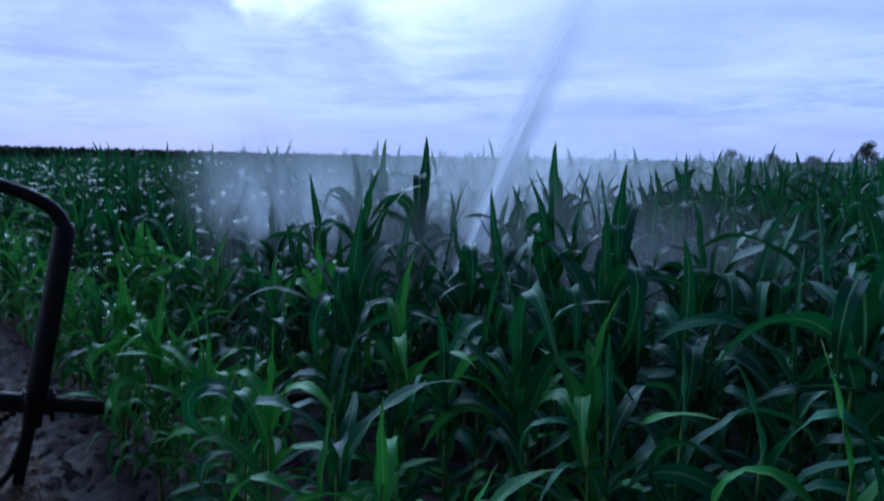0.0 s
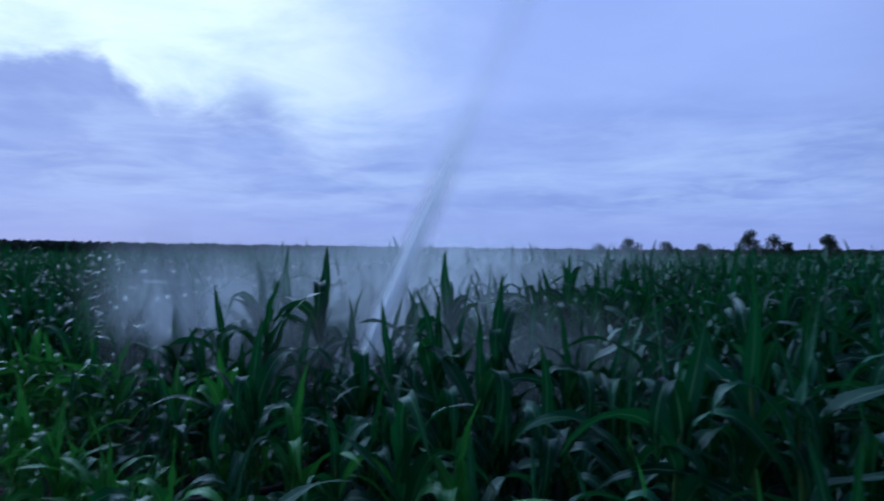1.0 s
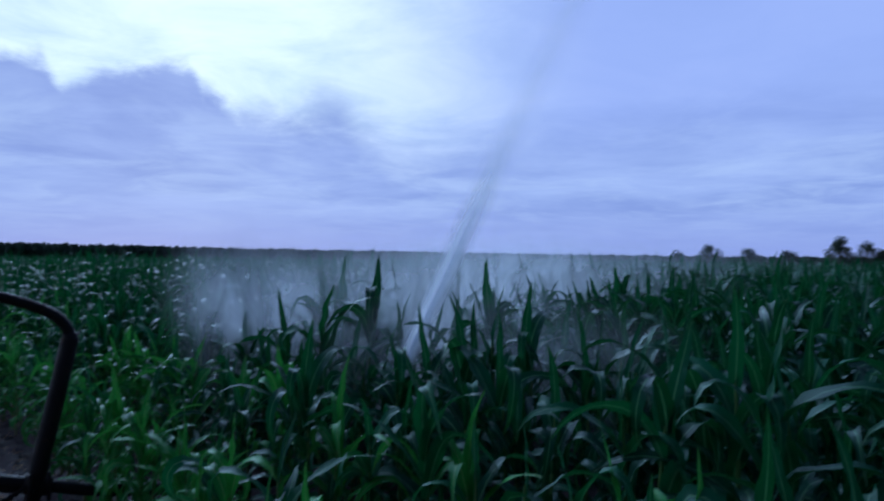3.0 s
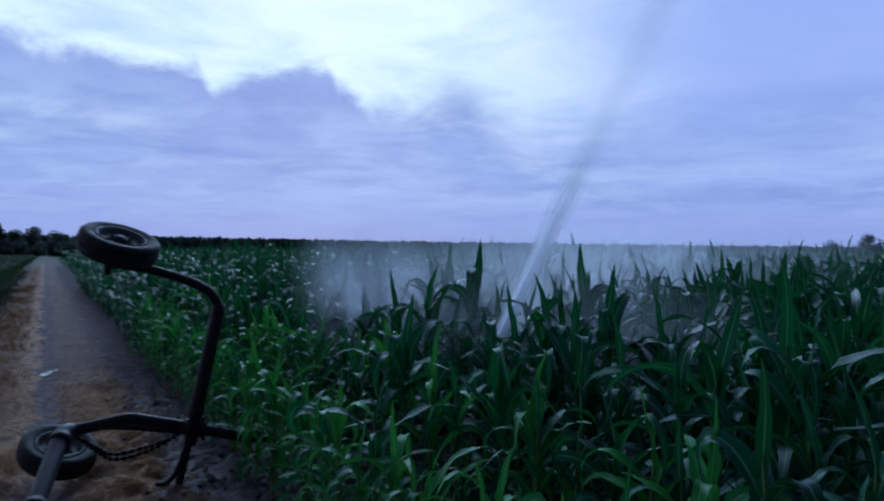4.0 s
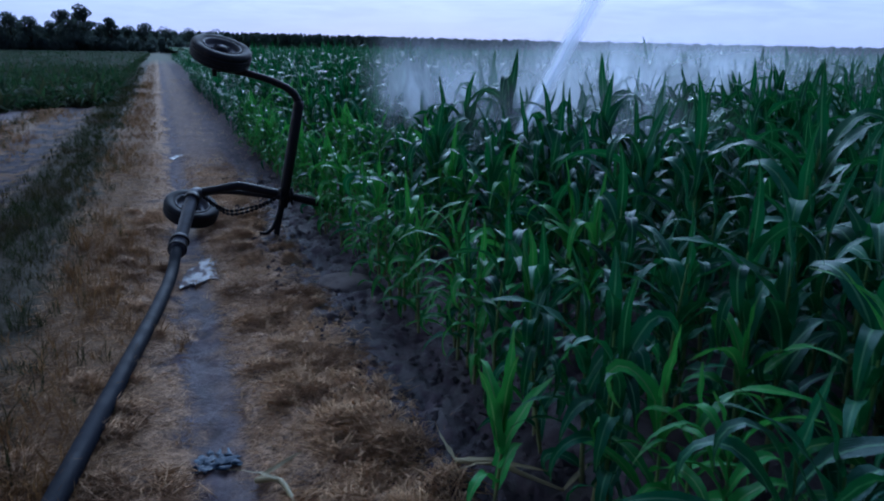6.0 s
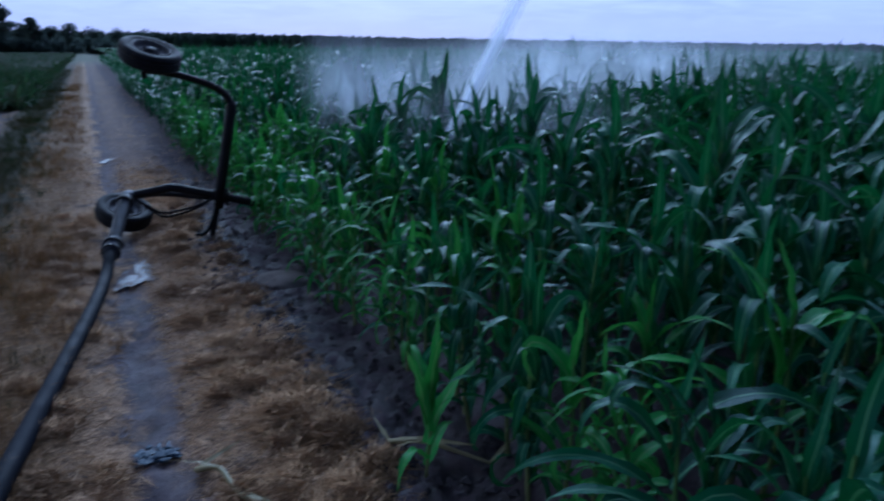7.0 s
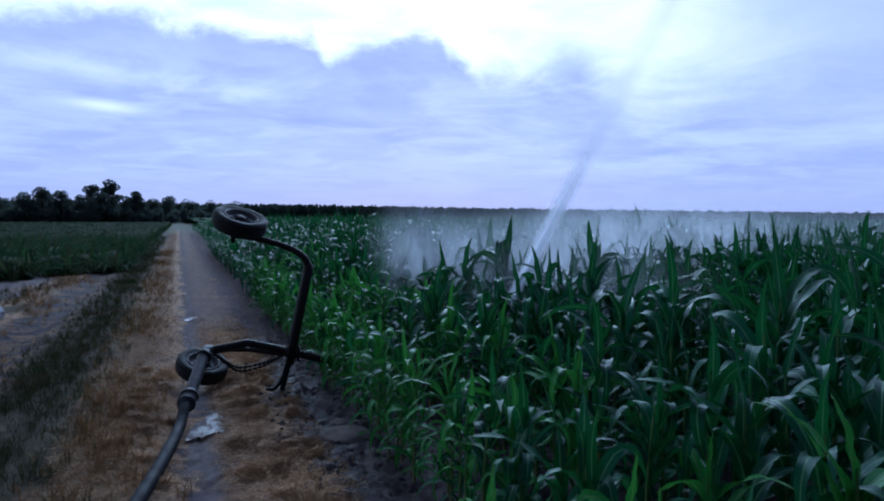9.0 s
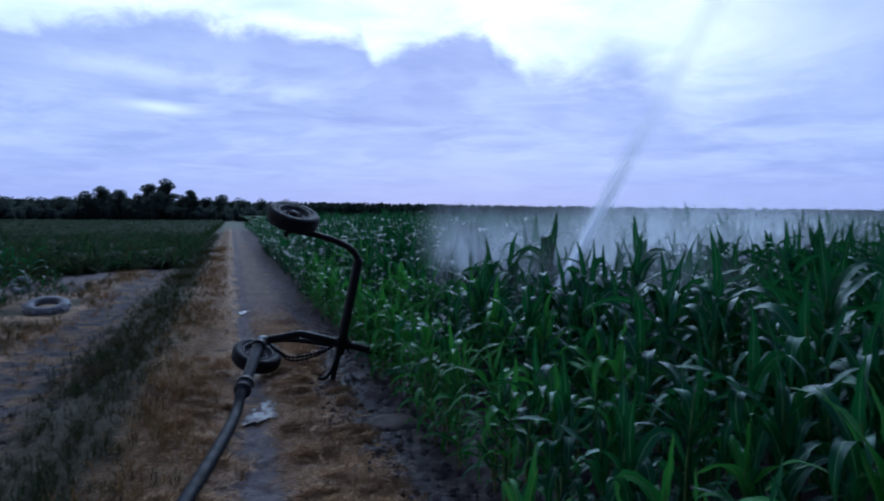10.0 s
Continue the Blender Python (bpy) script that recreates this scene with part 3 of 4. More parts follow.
plans.append([(0.08, 0.5, 0.42, 0.075, 0.9, 1.2, 0.3, 801, 0.0), (0.12, 3.5, 0.46, 0.080, 0.7, 1.5, 0.4, 802, 0.9), (0.22, 0.2, 0.62, 0.105, 0.35, 1.2, -0.4, 803, 0.0),
              (0.30, 3.2, 0.58, 0.110, 0.18, 0.5, 0.3, 804, 0.0), (0.34, 1.2, 0.60, 0.100, 0.22, 1.9, 0.5, 805, 0.0), (0.38, 4.6, 0.55, 0.095, 0.12, 0.4, -0.3, 806, 0.0), (0.42, 0.3, 0.56, 0.080, 0.05, 0.2, 0.2, 807, 0.0)])
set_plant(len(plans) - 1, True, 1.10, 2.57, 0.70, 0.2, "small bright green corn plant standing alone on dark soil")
for k, (x, y, top) in enumerate(TALL):
    set_plant((k * 7 + 2) % 10, False, x, y, top / 1.03, k * 2.1, "tall green corn plant with upright top leaves", "corn plants along the track", 0.0)
for k, (x, y, h) in enumerate([(-3.62, 13.2, 1.30), (-3.35, 13.7, 1.18), (-3.95, 14.0, 1.35), (-3.12, 14.5, 0.75), (-4.4, 13.6, 1.3), (-4.8, 14.4, 1.25)]):
    set_plant((k * 3 + 1) % 10, False, x, y, h, k * 1.3, "dark corn plant growing alone beside the pale tyre", "stray corn plants")

# ---- sprinkler cart, tipped on its side ----
cart = tagged(new("sprinkler_cart"), "rusty dark steel irrigation cart tipped on its side", "irrigation cart")
AXIS = Vector((0.32, -0.55, 1.43)).normalized()


def wheel(parent, centre, label):
    """Tyre, rim, hub and bolts, turned about the cart's axle."""
    m = Matrix.Translation(centre) @ AXIS.to_track_quat("Z", "X").to_matrix().to_4x4()
    prof = [(0.150, -0.052), (0.165, -0.064), (0.200, -0.070), (0.222, -0.066), (0.236, -0.052), (0.241, -0.030), (0.234, -0.027), (0.234, -0.021), (0.242, -0.018),
            (0.243, -0.003), (0.236, 0.0), (0.243, 0.003), (0.242, 0.018), (0.234, 0.021), (0.234, 0.027), (0.241, 0.030), (0.236, 0.052), (0.222, 0.066), (0.200, 0.070), (0.165, 0.064), (0.150, 0.052)]
    w = part("wheel", put(lathe(prof, 56), m), MAT_RUBBER, parent, label)
    part("rim", put(lathe([(0.153, 0.060), (0.150, 0.067), (0.141, 0.064), (0.130, 0.040), (0.122, 0.022), (0.092, 0.030), (0.062, 0.016), (0.062, -0.006), (0.118, -0.010), (0.130, -0.04), (0.141, -0.064), (0.150, -0.067), (0.153, -0.060)], 48), m), MAT_RIM, w, "grey steel rim with rust")
    part("hub", put(tube([(0, 0, -0.09), (0, 0, -0.02), (0, 0, 0.045), (0, 0, 0.06)], [0.045, 0.066, 0.045, 0.025], 20), m), MAT_STEEL, w)
    for k in range(5):
        a = k * 2 * math.pi / 5
        part("bolt", put(tube([(0.08 * math.cos(a), 0.08 * math.sin(a), 0.01), (0.08 * math.cos(a), 0.08 * math.sin(a), 0.040)], 0.009, 6), m), MAT_RIM, w)
    return w


wheel(cart, (0.575, 6.72, 1.545), "worn black tyre lifted in the air")
wheel(cart, (0.255, 7.22, 0.165), "worn black tyre lying on the ground")
part("post", tube([(1.00, 6.69, 0.24), (1.04, 6.70, 0.45), (1.115, 6.70, 0.80), (1.18, 6.70, 1.12), (1.185, 6.70, 1.16)], [0.040, 0.046, 0.046, 0.046, 0.036], 14), MAT_STEEL, cart)
part("axle_arm", tube([(1.178, 6.70, 1.10), (1.165, 6.70, 1.18), (1.10, 6.70, 1.255), (0.96, 6.70, 1.325), (0.77, 6.71, 1.385), (0.62, 6.74, 1.415), (0.555, 6.755, 1.43)], [0.034, 0.030, 0.028], 14, 5), MAT_STEEL, cart)
part("stub_axle", tube([(0.553, 6.758, 1.40), (0.575, 6.72, 1.545)], 0.024, 14), MAT_STEEL, cart)
part("brake_plate", tube([(0.513, 6.757, 1.36), (0.520, 6.745, 1.46)], [0.020, 0.026], 8), MAT_STEEL, cart)
part("lower_axle", tube([(0.255, 7.22, 0.17), (0.32, 7.12, 0.30), (0.55, 6.95, 0.36), (0.95, 6.74, 0.33)], 0.024, 12, 5), MAT_STEEL, cart)
part("foot", tube([(1.02, 6.69, 0.36), (0.985, 6.67, 0.24), (0.93, 6.62, 0.05), (0.905, 6.60, -0.06)], [0.030, 0.028, 0.026, 0.024], 10), MAT_STEEL, cart)
part("hook", tube([(1.00, 6.66, 0.34), (0.955, 6.64, 0.20), (0.90, 6.61, 0.09), (0.84, 6.59, 0.045), (0.78, 6.58, 0.05)], [0.018, 0.017, 0.014], 10, 5), MAT_STEEL, cart)
part("feed_pipe", tube([(0.285, 6.80, 0.385), (0.32, 6.80, 0.392), (0.46, 6.77, 0.415), (0.60, 6.75, 0.440), (0.66, 6.745, 0.440), (0.84, 6.73, 0.395), (1.03, 6.71, 0.345), (1.38, 6.66, 0.255), (1.9, 6.42, 0.24), (2.45, 6.10, 0.27), (2.62, 5.99, 0.36)], 0.036, 14, 3), MAT_STEEL, cart)
clamp = part("clamp", tube([(0.965, 6.716, 0.362), (1.095, 6.70, 0.326)], 0.054, 8), MAT_STEEL, cart)
for dxb in (0.985, 1.075):
    part("bolt", tube([(dxb, 6.64, 0.42), (dxb, 6.64, 0.27)], 0.011, 6), MAT_STEEL, clamp)
inlet = part("inlet_pipe", tube([(0.33, 6.80, 0.395), (0.285, 6.77, 0.395), (0.255, 6.70, 0.370), (0.20, 6.48, 0.265), (0.115, 6.16, 0.115)], [0.040, 0.050, 0.050, 0.050, 0.048], 16, 4), MAT_PIPE, cart, "grey galvanised pipe")
part("flange", tube([(0.262, 6.715, 0.376), (0.248, 6.668, 0.354)], 0.062, 16), MAT_STEEL, inlet)
for k, sag in enumerate((0.235, 0.205)):
    pts = [(0.34, 6.74, 0.37), (0.44, 6.72, 0.30 - 0.02 * k), (0.55, 6.71, sag), (0.72, 6.70, sag + 0.02), (0.86, 6.69, 0.29 - 0.01 * k), (0.97, 6.68, 0.345)]
    links = curve_points(pts, 4)
    chain = part("chain", tube(pts, 0.006, 6, 4), MAT_STEEL, cart, "hanging rusty chain")
    for a, b in zip(links, links[1:]):
        c = (a + b) / 2
        part("link", tube([a.lerp(b, 0.05), c, a.lerp(b, 0.95)], [0.007, 0.016, 0.007], 8), MAT_STEEL, chain)
# the gun itself, hidden among the leaves
JET0, JETD = Vector((2.70, 5.96, 0.50)), Vector((0.536, -0.060, 1.0)).normalized()
gun = part("gun_body", tube([(2.62, 5.99, 0.33), (2.63, 5.985, 0.40), JET0 - JETD * 0.10], [0.05, 0.055, 0.04], 16, 3), MAT_PIPE, cart)
part("barrel", tube([JET0 - JETD * 0.14, JET0 + JETD * 0.06, JET0 + JETD * 0.2], [0.042, 0.034, 0.022], 16), MAT_PIPE, gun)
part("drive_arm", tube([JET0 - JETD * 0.1, JET0 + Vector((-0.12, 0.05, 0.06)), JET0 + JETD * 0.22 + Vector((-0.06, 0.03, 0))], 0.010, 8, 4), MAT_STEEL, gun)

# ---- hose lying along the track ----
hose = tagged(new("irrigation_hose"), "thick black irrigation hose lying along the track", "hose")
HR = 0.042
hpts = [(0.115, 6.15), (0.085, 5.98), (0.045, 5.72), (-0.045, 5.02), (-0.19, 4.12), (-0.36, 3.17), (-0.54, 2.0), (-0.72, 0.6), (-0.85, -2.0)]
hz = [0.115, 0.085] + [gz(x, y) + HR * 0.9 for x, y in hpts[2:]]
part("hose_body", tube([(x, y, z) for (x, y), z in zip(hpts, hz)], HR, 18, 8), MAT_HOSE, hose)
coupling = part("coupling", tube([(0.135, 6.235, 0.152), (0.118, 6.165, 0.118), (0.098, 6.07, 0.098)], [0.058, 0.062, 0.060], 18), MAT_PIPE, hose, "grey steel hose coupling")
for c, q in (((0.129, 6.21, 0.14), (0.124, 6.19, 0.13)), ((0.104, 6.10, 0.104), (0.100, 6.08, 0.100))):
    part("collar", tube([c, q], 0.072, 16), MAT_STEEL, coupling)
part("lever", tube([(0.06, 6.17, 0.16), (0.04, 6.12, 0.10), (0.05, 6.05, 0.07)], 0.010, 8, 3), MAT_STEEL, coupling)

# ---- discarded tyres in the weeds ----
def pale_tyre(x, y, tilt, size, label):
    prof = [(0.19, 0.0), (0.21, -0.03), (0.30, -0.05), (0.34, -0.03), (0.35, 0.0), (0.33, 0.05), (0.29, 0.085), (0.22, 0.085), (0.17, 0.06)]
    ob = part("discarded_tyre", put(lathe(prof, 48), Matrix.Translation((x, y, gz(x, y) + 0.05 * size + 0.16 * math.sin(tilt))) @ Matrix.Rotation(tilt, 4, "X") @ Matrix.Scale(size, 4)), MAT_PALE_TYRE)
    for k in range(10):
        a = k * math.pi / 5
        part("tread_block", put(tube([(0.325, -0.03, 0.05), (0.345, 0, 0.02), (0.325, 0.03, 0.05)], 0.02, 6), Matrix.Translation((x, y, gz(x, y) + 0.05 * size + 0.16 * math.sin(tilt))) @ Matrix.Rotation(tilt, 4, "X") @ Matrix.Scale(size, 4) @ Matrix.Rotation(a, 4, "Z")), MAT_PALE_TYRE, ob)
    return tagged(ob, label, "tyre", "discarded tyres")


pale_tyre(-2.80, 12.5, 0.26, 1.0, "pale mud-coated tyre lying flat on bare ground")
pale_tyre(-3.95, 15.6, 0.9, 0.6, "pale tyre leaning half hidden among weeds")

# ---- puddles, stones and litter ----
def puddle(x, y, rx, ry, seed, label):
    r = np.random.default_rng(seed)
    n = 40
    bm = bmesh.new()
    ph = r.uniform(0, 6, 4)
    z = gz(x, y) + 0.014
    ring = []
    for a in np.linspace(0, 2 * math.pi, n, endpoint=False):
        k = 1 + 0.18 * math.sin(2 * a + ph[0]) + 0.14 * math.sin(3 * a + ph[1]) + 0.10 * math.sin(7 * a + ph[2]) + 0.06 * math.sin(11 * a + ph[3])
        ring.append(bm.verts.new((x + rx * k * math.cos(a) + 0.30 * ry * k * math.sin(a), y + ry * k * math.sin(a), z)))
    top = bm.faces.new(ring)
    low = bmesh.ops.extrude_face_region(bm, geom=[top])
    for v in low["geom"]:
        if isinstance(v, bmesh.types.BMVert):
            v.co.z -= 0.05
    bmesh.ops.recalc_face_normals(bm, faces=bm.faces)
    return tagged(part("puddle", bm, MAT_WATER, None, label, smooth=False), label, "puddle")


puddle(0.29, 5.85, 0.13, 0.36, 2, "shallow puddle in the wheel rut mirroring the sky")
puddle(0.21, 11.9, 0.07, 0.22, 5, "small puddle in the wheel rut")


def stone(x, y, sx, sy, sz, seed, name, label, mat=MAT_STONE):
    bm = bmesh.new()
    bmesh.ops.create_icosphere(bm, subdivisions=3, radius=1)
    for v in bm.verts:
        k = 1 + 0.25 * noise.noise(v.co * 1.5 + Vector((seed, 0, 0))) + 0.10 * noise.noise(v.co * 4 + Vector((0, seed, 0)))
        v.co = Vector((v.co.x * k * sx, v.co.y * k * sy, max(v.co.z * k, -0.5) * sz))
    bm.transform(Matrix.Translation((x, y, gz(x, y) + sz * 0.25)) @ Matrix.Rotation(seed, 4, "Z"))
    return tagged(part(name, bm, mat), label, "stone")


stone(1.20, 5.16, 0.19, 0.22, 0.05, 0.4, "flat_stone", "flat pale stone sunk in dark soil at the corn")
stone(0.93, 4.52, 0.035, 0.05, 0.035, 1.3, "pebble", "small whitish pebble on the soil")
stone(0.96, 4.46, 0.025, 0.02, 0.02, 2.1, "pebble", "small whitish pebble on the soil")
stone(1.27, 4.72, 0.02, 0.05, 0.02, 3.2, "pebble", "small pale pebble under the corn")
stone(0.82, 2.95, 0.03, 0.03, 0.02, 4.2, "pebble", "small pale pebble on the soil")


def scrap(x, y, seed):
    """A torn, crumpled sheet of plastic."""
    r = np.random.default_rng(seed)
    n = 14
    V = np.zeros((n, n, 3))
    for i in range(n):
        for j in range(n):
            u, v = i / (n - 1) - 0.5, j / (n - 1) - 0.5
            q = Vector((u * 7 + seed, v * 7, 0))
            V[i, j] = (x + u * 0.18 * (1 + 0.5 * noise.noise(q)), y + v * 0.12 * (1 + 0.8 * noise.noise(q + Vector((9, 0, 0)))), gz(x, y) + 0.014 + 0.010 * noise.noise(q * 1.4) + 0.007 * noise.noise(q * 4))
    i = np.arange(n * n).reshape(n, n)
    F = np.stack([i[:-1, :-1], i[:-1, 1:], i[1:, 1:], i[1:, :-1]], -1).reshape(-1, 4)
    F = F[r.random(len(F)) > 0.14]
    ob = new("plastic_scrap", mesh_from("plastic_scrap", V.reshape(-1, 3), F, MAT_BLUE))
    ob.modifiers.new("thickness", "SOLIDIFY").thickness = 0.003
    return tagged(ob, "crumpled blue plastic scrap on the straw", "litter")


scrap(0.17, 3.24, 4)


def dry_stalk(pts, leaf_turns, label):
    pts = [(x, y, gz(x, y) + z) for x, y, z in pts]
    ob = tagged(new("dry_corn_stalk"), label, "dry stalk")
    part("stalk", tube(pts, [0.012, 0.010, 0.006], 8, 4), MAT_DRY_LEAF, ob)
    for k, a in enumerate(leaf_turns):
        V, F, U = leaf_arrays(0.22, 0.022, 1.35, 0.25, 0.9, 8, 3, 50 + k)
        p = pts[k % len(pts)]
        part("leaf", mesh_from("leaf", rot_z(V, a) + np.array(p) + (0, 0, 0.004), F, MAT_DRY_LEAF, U), None, ob)
    return ob


dry_stalk([(0.30, 3.01, 0.02), (0.38, 2.93, 0.03), (0.42, 2.74, 0.025), (0.51, 2.57, 0.02)], (0.4, 2.6, -1.0), "pale dry corn stalk lying on the straw")
dry_stalk([(1.04, 2.80, 0.04), (1.16, 2.71, 0.06), (1.26, 2.62, 0.05), (1.37, 2.53, 0.03)], (-0.6, 3.3, 2.5, 0.4, 1.6, -0.9), "dry bent corn leaves at the foot of a plant")

# ---- grasses, straw and clods ----
def tuft(seed, blades, spread, wide):
    r = np.random.default_rng(seed)
    Vs, Fs, Us, n = [], [], [], 0
    for _ in range(blades):
        V, F, U = leaf_arrays(r.uniform(0.6, 1.1), wide * r.uniform(0.7, 1.3), r.uniform(0.05, 0.6) * spread, r.uniform(0.2, 1.4) * spread, r.normal(0, 0.8), 2, 2, int(r.integers(1e6)))
        V = rot_z(V, r.uniform(0, 6.28)) + np.array([*r.normal(0, 0.10, 2), 0])
        Vs.append(V), Fs.append(F + n), Us.append(U)
        n += len(V)
    return np.concatenate(Vs), np.concatenate(Fs), np.concatenate(Us)


def scatter(n, x0, x1, y0, y1, h0, h1, seed, kinds=6, ok=None, power=1.0):
    r = np.random.default_rng(seed)
    y = y0 + (y1 - y0) * r.random(n) ** power
    x = (x0 + x1) / 2 + np.clip(r.normal(0, 0.30, n), -1, 1) * (x1 - x0) if x1 - x0 < 1.5 else r.uniform(x0, x1, n)
    clear = np.hypot(x + 2.8, (y - 12.2) * 0.6) < 0.65
    S = np.stack([x, y, np.where(clear, 0.03, r.uniform(h0, h1, n)), r.uniform(0, 6.28, n), np.abs(r.normal(0, 0.1, n)), r.integers(0, kinds, n)], -1)
    return S if ok is None else S[ok(x, y, r)]


def clumpy(x, y, r):
    return np.sin(2.1 * x + 1.3 * y) + np.sin(0.9 * y - 3.3 * x + 2) + r.normal(0, 0.8, len(x)) > -0.2


thin_tufts = [tuft(300 + k, 9, 1.0, 0.035) for k in range(6)]
flat_tufts = [tuft(320 + k, 8, 2.3, 0.06) for k in range(6)]
crop_tufts = [tuft(340 + k, 14, 1.7, 0.10) for k in range(6)]
sow("brown_grass", np.concatenate([scatter(3200, -0.78, -0.10, 1.0, 36, 0.05, 0.18, 1, ok=clumpy, power=1.8), scatter(400, -0.75, -0.15, -3.0, 1.0, 0.05, 0.16, 17), scatter(1800, -0.85, 0.0, 14, 70, 0.04, 0.12, 2, power=1.6),
                                   scatter(1500, -3.0, -2.0, 6, 21, 0.06, 0.18, 3, ok=clumpy)]), thin_tufts, MAT_BROWN, "dry brown grass along the middle of the track", "grass")
sow("green_grass", np.concatenate([scatter(5600, -1.55, -0.62, 1.0, 36, 0.06, 0.20, 4, ok=clumpy, power=1.8), scatter(1500, -1.5, -0.68, 2.0, 16, 0.05, 0.16, 14, power=1.2), scatter(500, -1.5, -0.7, -3.0, 2.0, 0.05, 0.16, 15), scatter(1500, -1.4, -0.8, 18, 60, 0.08, 0.2, 5, power=1.5),
                                   scatter(1600, -6.0, -2.3, 6, 20, 0.08, 0.3, 6, ok=clumpy), scatter(500, -8.0, -3.6, 9, 20, 0.2, 0.55, 16, ok=clumpy)]), thin_tufts, MAT_GRASS, "low dark green grass and weeds beside the ruts", "grass")
sow("straw_mat", np.concatenate([scatter(4600, 0.38, 0.90, 1.8, 12, 0.03, 0.10, 7, ok=clumpy, power=1.3), scatter(2200, -0.38, 0.06, 1.8, 12, 0.03, 0.09, 8, ok=clumpy, power=1.3),
                                 scatter(420, 0.62, 0.95, 2.6, 4.6, 0.05, 0.13, 9), scatter(160, 0.70, 0.92, 3.0, 3.5, 0.07, 0.15, 10), scatter(2200, 0.30, 1.45, 8, 40, 0.03, 0.09, 19, ok=clumpy, power=1.5)]),
    flat_tufts, MAT_STRAW, "matted dry straw beside the wet rut", "straw")


def needles(n, mids, dirs, length, thick, r):
    """n thin three-sided slivers."""
    d = dirs / np.linalg.norm(dirs, axis=1, keepdims=True)
    s = np.cross(d, r.normal(size=(n, 3)))
    s /= np.linalg.norm(s, axis=1, keepdims=True)
    t = np.cross(d, s)
    L, T = length[:, None] / 2, thick[:, None] / 2
    V = np.stack([mids - d * L, mids + s * T, mids + (-0.5 * s + 0.87 * t) * T, mids + (-0.5 * s - 0.87 * t) * T, mids + d * L], 1)
    F = np.array([[0, 2, 1], [0, 3, 2], [0, 1, 3], [4, 1, 2], [4, 2, 3], [4, 3, 1]])
    return V.reshape(-1, 3), (F[None] + (np.arange(n) * 5)[:, None, None]).reshape(-1, 3)


r = np.random.default_rng(21)
n = 17000
x = np.where(r.random(n) < 0.68, r.uniform(0.30, 1.05, n), r.uniform(-0.75, 0.1, n))
y = 1.8 + 9 * r.random(n) ** 1.5
mids = np.stack([x, y, relief(x, y) + 0.008], -1)
a = r.uniform(0, 6.28, n)
V, F = needles(n, mids, np.stack([np.cos(a), np.sin(a), r.normal(0, 0.12, n)], -1), r.uniform(0.03, 0.13, n), r.uniform(0.002, 0.0045, n), r)
tagged(new("loose_straw", mesh_from("loose_straw", V, F, MAT_STRAW)), "loose dry straw scattered over the track", "straw", kind="stuff")
# ragged heaps of raked straw, with gaps and shade between
HEAPS = [(0.72, 3.22, 0.20, 0.10, 420), (0.86, 2.98, 0.16, 0.09, 300), (0.98, 2.72, 0.14, 0.06, 200), (0.60, 2.72, 0.16, 0.05, 200), (-0.42, 2.75, 0.20, 0.07, 260), (-0.55, 3.3, 0.18, 0.06, 220)]
for _ in range(70):
    HEAPS.append((r.uniform(0.40, 0.92), 2.3 + 6.5 * r.random() ** 1.2, r.uniform(0.07, 0.15), r.uniform(0.03, 0.065), int(r.integers(50, 120))))
for _ in range(34):
    HEAPS.append((r.uniform(-0.45, 0.02), 2.6 + 6 * r.random() ** 1.2, r.uniform(0.06, 0.13), r.uniform(0.025, 0.05), int(r.integers(40, 90))))
mids, dirs = [], []
for hx, hy, wide, high, count in HEAPS:
    q = r.normal(0, 0.45, (count, 2)) * wide
    lift = high * np.exp(-2 * (q ** 2).sum(1) / wide ** 2) * r.random(count) ** 0.5
    mids.append(np.stack([hx + q[:, 0], hy + q[:, 1], relief(hx + q[:, 0], hy + q[:, 1]) + lift + 0.006], -1))
    a = r.uniform(0, 3.14) + r.normal(0, 0.8, count)
    dirs.append(np.stack([np.cos(a), np.sin(a), r.normal(0, 0.35, count)], -1))
mids, dirs = np.concatenate(mids), np.concatenate(dirs)
n = len(mids)
V, F = needles(n, mids, dirs, r.uniform(0.06, 0.20, n), r.uniform(0.003, 0.007, n), r)
tagged(new("straw_heaps", mesh_from("straw_heaps", V, F, MAT_STRAW)), "ragged heaps of dry straw beside the rut", "straw", kind="stuff")
n = 2200
x, y = r.uniform(0.70, 1.7, n), 1.8 + 8 * r.random(n) ** 1.3
x[-500:] = r.uniform(-2.6, -1.3, 500)
size = r.uniform(0.008, 0.042, n) * r.uniform(0.5, 1, n)
base = np.array([[1, 0, 0], [0, 1, 0], [-1, 0, 0], [0, -1, 0], [0, 0, 0.7], [0, 0, -0.7]])
F0 = np.array([[0, 1, 4], [1, 2, 4], [2, 3, 4], [3, 0, 4], [1, 0, 5], [2, 1, 5], [3, 2, 5], [0, 3, 5]])
V = (base[None] * r.uniform(0.6, 1.3, (n, 6, 1)) * size[:, None, None]) + np.stack([x, y, relief(x, y)], -1)[:, None]
mud = material("soil_clods", lambda q: principled(q, q.mix(q.noise(q.add("NewGeometry").outputs["Position"], 30, 4), (0.018, 0.013, 0.018), (0.060, 0.046, 0.054)), 0.85))
tagged(new("soil_clods", mesh_from("soil_clods", V.reshape(-1, 3), (F0[None] + (np.arange(n) * 6)[:, None, None]).reshape(-1, 3), mud, smooth=False)), "crumbled dark soil clods along the corn", "soil", kind="stuff")

